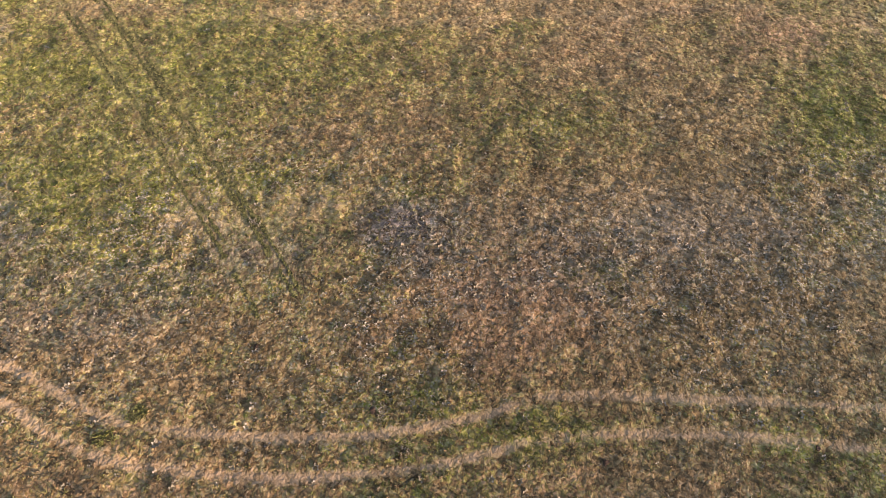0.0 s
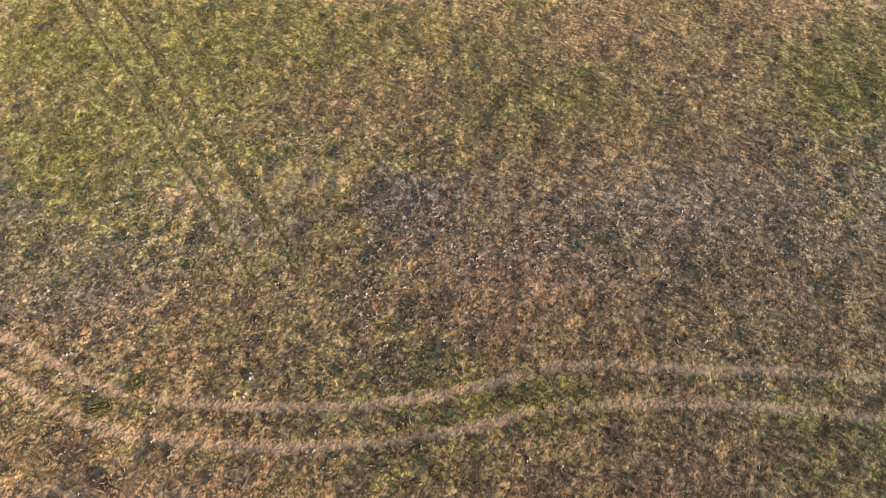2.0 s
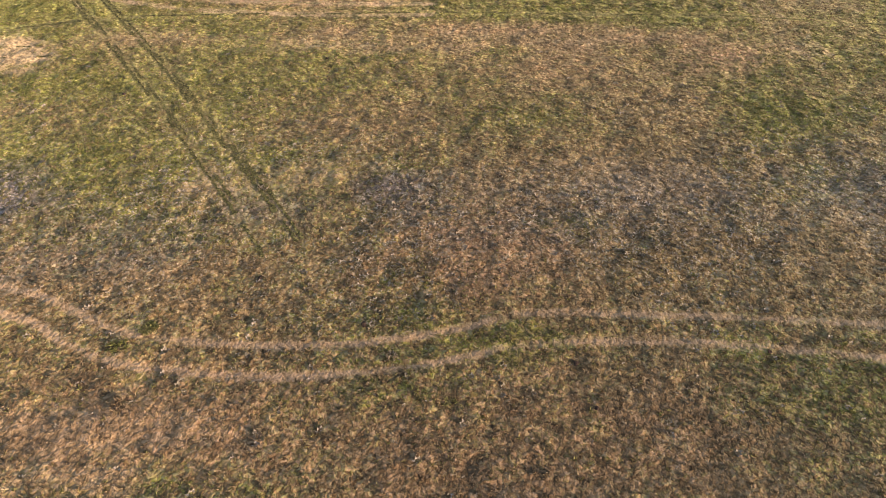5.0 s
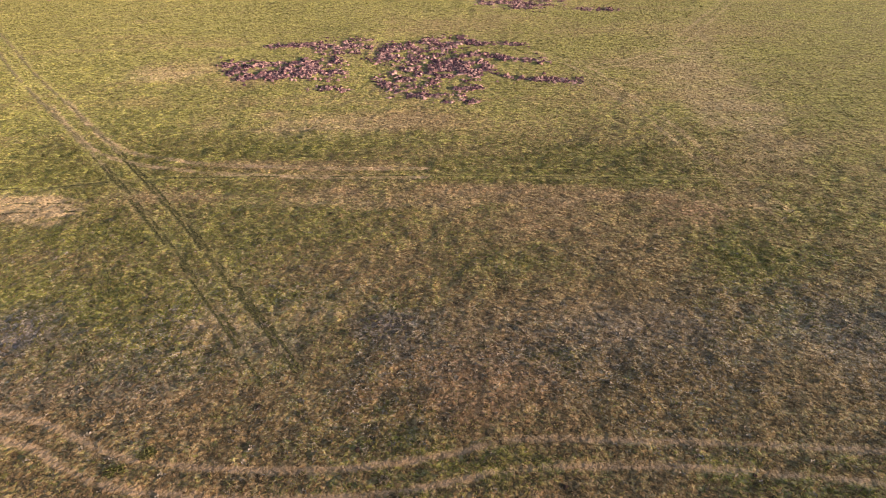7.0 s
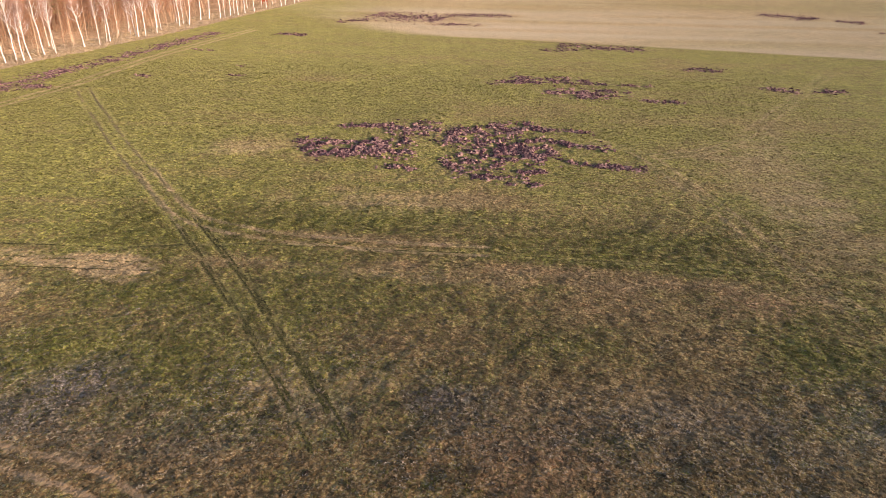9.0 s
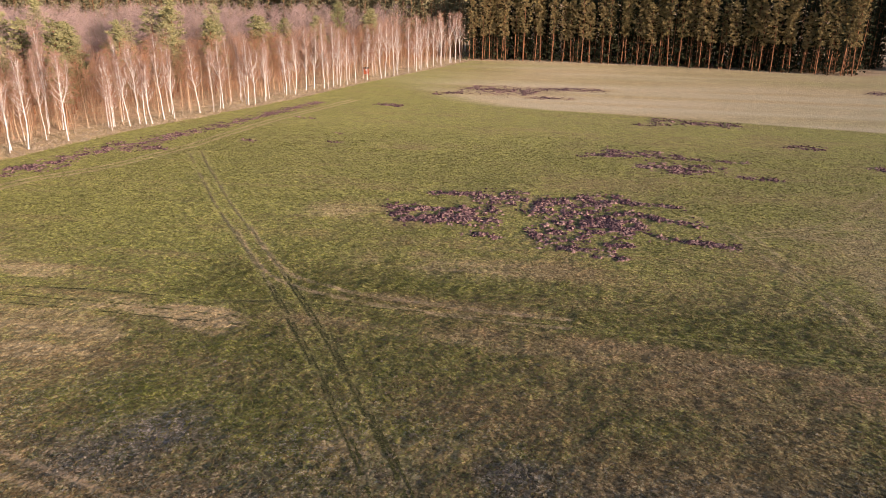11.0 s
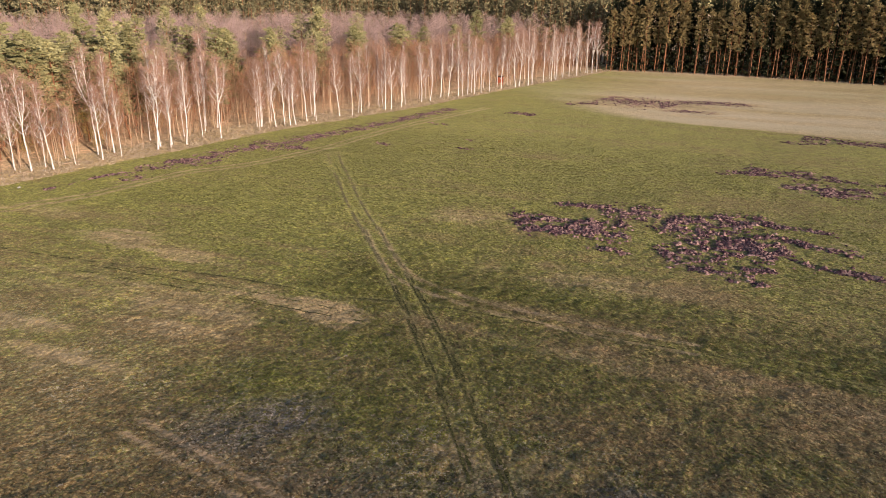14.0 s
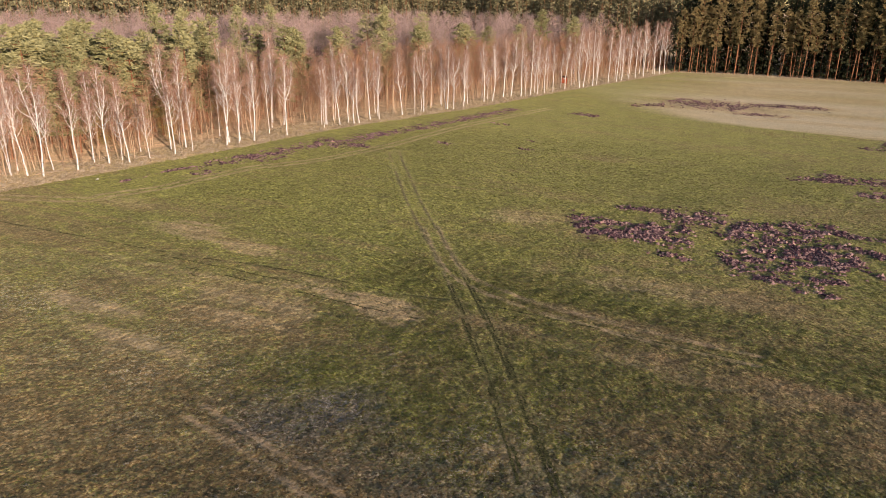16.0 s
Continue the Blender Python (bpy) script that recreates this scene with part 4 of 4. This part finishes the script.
BIRCHES_FAR = [(-92.2, 145.1, 17), (-96, 155.9, 19), (-89.1, 152.8, 18), (-87.6, 153.4, 17), (-87.5, 159.3, 16), (-87.3, 171.9, 17), (-86, 175.1, 16), (-86.9, 184.7, 19),
               (-85.2, 186.9, 20), (-83.4, 190.7, 21), (-81.8, 194.5, 21), (-80.8, 198.1, 18), (-79.9, 201.8, 17), (-78.4, 205.8, 16), (-78.1, 216.6, 18),
               (-74.6, 221.8, 19), (-74.6, 225.7, 20), (-72.7, 230.5, 20), (-72.5, 234.7, 18), (-71.5, 246, 21), (-69.3, 249.2, 21), (-68.8, 254.1, 21),
               (-68.6, 264, 21), (-67.4, 269.6, 21), (-65.7, 275.6, 22), (-64, 287.6, 21), (-62.7, 291, 20), (-62, 297.3, 21)]


def plant_birches():
    kinds = [birch_thing(100 + i, 17.0, "white-barked bare birch with brown twigs at the wood's edge", 22 + 2 * (i % 4), 2300) for i in range(7)]
    used = [False] * 7
    for i, (x, y, h) in enumerate(BIRCHES_NEAR + BIRCHES_FAR):
        k = (i * 3 + i // 7) % 7
        m = pose(x, y, 0.0, 0, 0, (i * 137.5) % 360) @ Matrix.Diagonal((0.5 + 0.5 * h / 17, 0.5 + 0.5 * h / 17, h / 17, 1))
        if used[k]:
            copy_thing(kinds[k], m)
        else:
            kinds[k].matrix_basis = m
            used[k] = True


    # younger stems between and behind them
    r = np.random.RandomState(77)
    for i in range(56):
        y = 44 + 256 * (i + r.rand()) / 56
        x = np.interp(y, FIELD_EDGE[:, 1], FIELD_EDGE[:, 0]) - 2.0 - 11 * r.rand()
        h = 10 + 8 * r.rand()
        copy_thing(kinds[i % 7], pose(x, y, 0.0, 0, 0, r.rand() * 360) @ Matrix.Diagonal((0.62, 0.62, h / 17, 1)))


plant_birches()


def inside_wood(n, near, far, y0, y1, seed, gap):
    """Places in the birch wood, between two depths from its edge."""
    r = np.random.RandomState(seed)
    y = y0 + r.rand(n * 3) * (y1 - y0)
    d = near + r.rand(n * 3) * (far - near)
    ex = np.interp(y, FIELD_EDGE[:, 1], FIELD_EDGE[:, 0])
    x = ex - d * 1.03
    ok = y > 34 + 0.50 * (-x - 104)
    out = []
    cells = set()
    for px, py in zip(x[ok], y[ok]):
        c = (int(px // gap), int(py // gap))
        if c not in cells:
            cells.add(c)
            out.append((px, py, 0.0))
        if len(out) >= n:
            break
    return np.array(out)


def wood_stuff(name, label, places, meshes, mats, low, high, seed):
    """A joined stand of trees."""
    r = np.random.RandomState(seed)
    vs, fs, ws, n = [], [], [], 0
    pick = r.randint(len(meshes), size=len(places))
    for k, parts in enumerate(meshes):
        at = places[pick == k]
        if not len(at):
            continue
        s = low + (high - low) * r.rand(len(at))
        turn = r.rand(len(at)) * 6.283
        for j, (v, f) in enumerate(parts):
            vv, ff = many(v, f, at, 0.5 + 0.5 * s, turn, s)
            vs.append(vv), fs.append(ff + n), ws.append(np.full(len(ff), j))
            n += len(vv)
    me = mesh_of(name, np.concatenate(vs), np.concatenate(fs), mats, np.concatenate(ws))
    return tagged(new(name, me), label, "woodland", kind="stuff")


def simple_birch(seed, twigs, low=0.25, height=16.0):
    r = np.random.RandomState(seed)
    trunk, fine = Pile(), Pile()
    line = bent_line(r, height, 0.5, 5)
    trunk.tube(line, [0.085, 0.075, 0.06, 0.04, 0.012], 3)
    u = low + (1 - low) * r.rand(twigs) ** 0.85
    p = np.stack([np.interp(u, np.linspace(0, 1, 5), line[:, k]) for k in range(3)], 1)
    a = r.rand(twigs) * 6.283
    reach = 2.3 * np.sin(np.pi * np.clip((u - low + 0.1) / (1.15 - low), 0, 1)) * r.rand(twigs) ** 0.6
    p = p + np.stack([np.cos(a) * reach, np.sin(a) * reach, 0.5 * reach], 1)
    way = np.stack([np.cos(a) * 0.6, np.sin(a) * 0.6, 0.55 + 0 * a], 1) + r.normal(size=(twigs, 3)) * 0.55
    fine.slivers(p, way * (0.5 + 0.9 * r.rand(twigs))[:, None], 0.026 + 0.036 * r.rand(twigs), r)
    return [trunk.arrays(), fine.arrays()]


wood_stuff("young_birch_wood", "thin tan stems with red-brown twigs inside the wood", inside_wood(860, 5.0, 38, 40, 302, 21, 2.1),
           [simple_birch(200 + i, 380, 0.10) for i in range(6)], [MAT_POLE, MAT_TWIG_IN], 0.45, 1.05, 22)
wood_stuff("bare_birch_wood", "mauve-brown crowns of bare birches deeper in the wood", inside_wood(650, 30, 150, 40, 320, 23, 4.2),
           [simple_birch(210 + i, 430, 0.35) for i in range(6)], [MAT_POLE, MAT_TWIG_FAR], 1.12, 1.5, 24)


def golden_sallow(x, y, height, seed):
    t, c = simple_birch(seed, 900, 0.08, height)
    root = new("sallow_tree")
    root.matrix_basis = pose(x, y, 0)
    part("trunk", mesh_of("sallow_trunk", *t, [MAT_POLE]), root)
    part("crown", mesh_of("sallow_crown", *c, [MAT_GOLD]), root, "golden-yellow twigs")
    return tagged(root, "golden-twigged young tree among bare birches", "tree")


golden_sallow(-113.5, 96.0, 11, 250)
golden_sallow(-112.0, 79.5, 9, 251)
golden_sallow(-118.0, 70.0, 9, 252)


def pine_meshes(seed, height, crown_from, tufts, reach, per=9, dead=0, limbs=True, leaf=1.0, fluff=1.0):
    """Trunk and crown of a pine: tiers of limbs, each with a flat pad of needles, and dead twigs below."""
    r = np.random.RandomState(seed)
    trunk, needles = Pile(), Pile()
    line = bent_line(r, height, 0.35, 7)
    line[0, 2] = -0.15
    trunk.tube(line, np.array([0.17, 0.155, 0.14, 0.12, 0.09, 0.06, 0.02]) * height / 26, 5)
    for i in range(tufts + dead):
        bare = i >= tufts
        u = crown_from * (0.35 + 0.65 * r.rand()) if bare else crown_from + (1 - crown_from) * (i + 0.5 * r.rand()) / tufts
        p = np.array([np.interp(u, np.linspace(0, 1, 7), line[:, k]) for k in range(3)])
        v = max(0.0, (u - crown_from) / (1 - crown_from))
        a = i * 2.4 + r.normal() * 0.4
        out = reach * (1.0 - 0.72 * v ** 1.6) * (0.35 + 0.75 * r.rand())
        end = p + np.array([math.cos(a) * out, math.sin(a) * out, out * (0.05 + 0.5 * v)])
        if limbs:
            trunk.tube([p, (p + end) / 2 - np.array([0, 0, 0.05 * out]), end], [0.045, 0.03, 0.012], 3)
        if bare:
            continue
        pad = fluff * (0.50 + 0.70 * r.rand())
        c = end + r.normal(size=(per, 3)) * np.array([0.62, 0.62, 0.26]) * pad - (end - p) * (0.35 * r.rand(per))[:, None]
        way = r.normal(size=(per, 3)) * np.array([1, 1, 0.5]) + np.array([math.cos(a) * 0.5, math.sin(a) * 0.5, 0.35])
        way *= leaf * (0.50 + 0.45 * r.rand(per))[:, None] / np.linalg.norm(way, axis=1)[:, None]
        needles.slivers(c - way * 0.5, way, leaf * (0.26 + 0.26 * r.rand(per)), r)
    return [trunk.arrays(), needles.arrays()]


def puffs(pile, centres, radii, per, r, width=0.30):
    """Tufts of needles: slivers that spread from each centre, more of them upwards."""
    n = len(centres) * per
    c, k = np.repeat(centres, per, 0), np.repeat(radii, per)
    d = r.normal(size=(n, 3)) + np.array([0, 0, 0.35])
    d /= np.linalg.norm(d, axis=1)[:, None]
    d *= np.array([1, 1, 0.72])
    pile.slivers(c + d * (0.15 * k)[:, None], d * (k * (0.55 + 0.5 * r.rand(n)))[:, None], width * k * (0.7 + 0.6 * r.rand(n)), r)


def tufted_pine(seed, height, crown_from, levels, reach, puff, per, shape, dead=0):
    """A pine with whorls of limbs, each ending in puffs of needles; dead stubs on the lower trunk."""
    r = np.random.RandomState(seed)
    trunk, needles = Pile(), Pile()
    line = bent_line(r, height, 0.4, 9)
    line[0, 2] = -0.15
    us = np.linspace(0, 1, 9)
    trunk.tube(line, (0.20 * (1 - us) ** 0.7 + 0.02) * height / 28, 5)
    at, size = [], []
    thick = 0.6 + 0.8 * r.rand(4)
    for i in range(levels):
        v = (i + 0.6 * r.rand()) / levels
        u = crown_from + (0.985 - crown_from) * v
        p = np.array([np.interp(u, us, line[:, k]) for k in range(3)])
        width = np.interp(v, (0, 0.25, 0.6, 0.85, 1.0), shape)
        for j in range(3 + (r.rand() < 0.5)):
            a = i * 1.3 + j * 1.75 + r.normal() * 0.35
            out = reach * width * (0.45 + 0.6 * r.rand()) * np.interp((a % 6.283) / 6.283 * 4, (0, 1, 2, 3, 4), (*thick, thick[0]))
            end = p + np.array([math.cos(a) * out, math.sin(a) * out, out * (-0.05 + 0.55 * v)])
            trunk.tube([p, (p + end) / 2 - np.array([0, 0, 0.06 * out]), end], [0.05, 0.035, 0.012], 3)
            for t in (1.0, 0.72, 0.42)[: 1 + int(out / puff * 0.75 + r.rand())]:
                at.append(p + (end - p) * t + r.normal(size=3) * 0.22 * puff)
                size.append(puff * (0.65 + 0.6 * r.rand()))
    at.append(line[-1])
    size.append(puff * 0.8)
    puffs(needles, np.array(at), np.array(size), per, r)
    for i in range(dead):
        u = crown_from * (0.4 + 0.6 * r.rand())
        p = np.array([np.interp(u, us, line[:, k]) for k in range(3)])
        a, out = r.rand() * 6.283, 0.6 + 1.6 * r.rand()
        trunk.tube([p, p + np.array([math.cos(a) * out, math.sin(a) * out, -0.1 * out])], [0.035, 0.01], 3)
    return trunk.arrays(), needles.arrays()


def pine_thing(seed, height):
    r = np.random.RandomState(seed)
    t, c = tufted_pine(seed, height, 0.30 + 0.16 * r.rand(), 19, 3.3, 0.92, 26, (0.55, 0.95, 0.9, 0.6, 0.2), 22)
    root = new("pine_tree")
    part("trunk", mesh_of("pine_trunk", *t, [MAT_PINE_BARK], smooth=True), root)
    part("crown", mesh_of("pine_crown", *c, [MAT_NEEDLE]), root, "dull green needles")
    return tagged(root, "tall Scots pine with a bare lower trunk at the field's edge", "tree", "pines along the far edge")


def plant_pines():
    r = np.random.RandomState(31)
    kinds = [pine_thing(300 + i, 28.0) for i in range(7)]
    used = [False] * 7
    step = np.concatenate([[0], np.cumsum(np.linalg.norm(np.diff(PINE_EDGE, axis=0), axis=1))])
    d, back, back_low = 2.0, [], []
    while d < 215:
        x, y = np.interp(d, step, PINE_EDGE[:, 0]), np.interp(d, step, PINE_EDGE[:, 1])
        if 97 < x < 118:
            # a gap in the wood's front, closed further back
            for row in range(8):
                back_low.append((x + r.normal() * 1.2, y + 24 + 4.0 * row + r.normal(), 0.0))
            d += 3.0
            continue
        k = r.randint(7)
        h = (0.92 + 0.28 * r.rand()) * (1 - 0.08 * min(1.0, max(0.0, (d - 85) / 45)))
        m = pose(x + r.normal() * 0.5, y + 1.0 + 2.0 * r.rand(), 0.0, 0, 0, r.rand() * 360) @ Matrix.Diagonal((1, 1, h, 1))
        if used[k]:
            copy_thing(kinds[k], m)
        else:
            kinds[k].matrix_basis = m
            used[k] = True
        for row in range(1, 11 if x < 97 else 7):
            (back if d < 105 else back_low).append((x + r.normal() * 1.0, y + 3.0 * row + r.normal() * 0.8 + 1, 0.0))
        d += 2.6 + 2.6 * r.rand()
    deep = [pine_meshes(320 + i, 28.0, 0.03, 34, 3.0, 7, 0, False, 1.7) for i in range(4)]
    wood_stuff("pine_wood", "dense pines behind the field's edge, shade painted into their dark needles", np.array(back), deep, [MAT_PINE_BARK, MAT_NEEDLE_SHADED], 1.04, 1.18, 32)
    wood_stuff("pine_wood", "lower pines behind the field's edge, shade painted into their dark needles", np.array(back_low), deep, [MAT_PINE_BARK, MAT_NEEDLE_SHADED], 1.02, 1.14, 33)


plant_pines()


def plant_young_pines():
    """Green pines that stand among the birches, and the tall pine wood behind them."""
    kinds = []
    for i in range(3):
        t, c = tufted_pine(340 + i, 17.0, 0.22, 20, 2.3, 0.66, 34, (0.9, 1.0, 0.85, 0.55, 0.15))
        root = new("young_pine")
        part("trunk", mesh_of("young_pine_trunk", *t, [MAT_PINE_BARK], smooth=True), root)
        part("crown", mesh_of("young_pine_crown", *c, [MAT_NEEDLE_YOUNG]), root, "yellowish green needles")
        kinds.append(tagged(root, "yellow-green pine standing among bare birches", "tree", "pines among the birches"))
    r = np.random.RandomState(35)
    spots = [(-126, 66), (-129, 70), (-131, 74), (-124, 72), (-128, 78), (-133, 82), (-136, 78), (-122, 80), (-134, 90), (-126, 92), (-120, 98), (-128, 104),
             (-138, 98), (-142, 106), (-133, 112), (-122, 128), (-126, 134), (-131, 126), (-119, 142), (-124, 150), (-116, 160), (-121, 170), (-112, 176),
             (-128, 160), (-140, 130), (-146, 122), (-135, 146), (-118, 186), (-108, 200), (-125, 200), (-104, 232), (-110, 222), (-132, 184), (-99, 250), (-94, 270), (-118, 62), (-121, 66), (-137, 86), (-145, 96), (-150, 110), (-130, 118), (-115, 118),
             (-140, 140), (-128, 172), (-115, 210), (-150, 136), (-158, 128), (-122, 86), (-117, 92), (-121, 58), (-125, 61), (-128, 63), (-124, 67), (-133, 68), (-130, 84), (-127, 88), (-138, 82),
             (-141, 90), (-132, 94), (-123, 76), (-136, 72), (-140, 76), (-146, 84), (-130, 60), (-126, 56)]
    for i, (x, y) in enumerate(spots):
        h = 0.98 + 0.25 * r.rand()
        m = pose(x, y, 0.0, 0, 0, r.rand() * 360) @ Matrix.Diagonal((1.15 + 0.4 * r.rand(), 1.15 + 0.4 * r.rand(), h * (0.86 + 0.28 * r.rand()), 1))
        if i < 3:
            kinds[i].matrix_basis = m
        else:
            copy_thing(kinds[i % 3], m)
    back = []
    for i in range(1000):
        y = 90 + r.rand() * 330
        x = np.interp(y, FIELD_EDGE[:, 1], FIELD_EDGE[:, 0]) - 150 - r.rand() * 60 + 0.25 * max(0, y - 200)
        back.append((x, y, 0.0))
    for i in range(420):
        back.append((-185 + 130 * r.rand(), 312 + 70 * r.rand(), 0.0))
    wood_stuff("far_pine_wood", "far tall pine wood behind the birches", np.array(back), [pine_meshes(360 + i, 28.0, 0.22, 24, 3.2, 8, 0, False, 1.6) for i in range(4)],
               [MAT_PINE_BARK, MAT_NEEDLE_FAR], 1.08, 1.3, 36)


plant_young_pines()


# ---- the raised hide at the wood's edge ----
def box_mesh(name, sx, sy, sz, mat, bevel=0.02):
    bm = bmesh.new()
    bmesh.ops.create_cube(bm, size=1.0)
    bmesh.ops.scale(bm, vec=(sx, sy, sz), verts=bm.verts)
    if bevel:
        bmesh.ops.bevel(bm, geom=bm.edges, offset=bevel, segments=1, affect="EDGES")
    me = bpy.data.meshes.new(name)
    bm.to_mesh(me)
    bm.free()
    me.materials.append(mat)
    return me


def hunting_hide(x, y, turn):
    root = new("hunting_hide")
    root.matrix_basis = pose(x, y, 0, 0, 0, turn)

    def put(name, size, at, mat, label="", tilt=0):
        ob = part(name, box_mesh(name, *size, mat), root, label)
        ob.matrix_basis = pose(*at, tilt)
        return ob
    for sx in (-0.75, 0.75):
        for sy in (-0.75, 0.75):
            put("leg", (0.12, 0.12, 1.3), (sx, sy, 0.6), MAT_WOOD)
    put("floor_panel", (1.8, 1.8, 0.08), (0, 0, 1.28), MAT_WOOD)
    for i in range(9):
        put("board", (0.19, 0.05, 1.9 if i not in (3, 4, 5) else 1.05), (-0.8 + 0.2 * i, -0.87, 2.28 if i not in (3, 4, 5) else 1.85), MAT_WOOD)
    put("back_panel", (1.8, 0.05, 1.9), (0, 0.87, 2.28), MAT_WOOD)
    for sx in (-0.88, 0.88):
        put("side_panel", (0.05, 1.68, 1.9), (sx, 0, 2.28), MAT_WOOD)
    put("window_sheet", (0.62, 0.03, 0.4), (0, -0.83, 2.75), MAT_STONE, "pale sheet in the window opening")
    put("roof", (2.2, 2.3, 0.08), (0, 0, 3.32), MAT_ROOF, "dark felt roof", 6)
    return tagged(root, "small red-brown wooden hunting hide on short legs", "hide")


hunting_hide(-81.0, 224.0, 21)
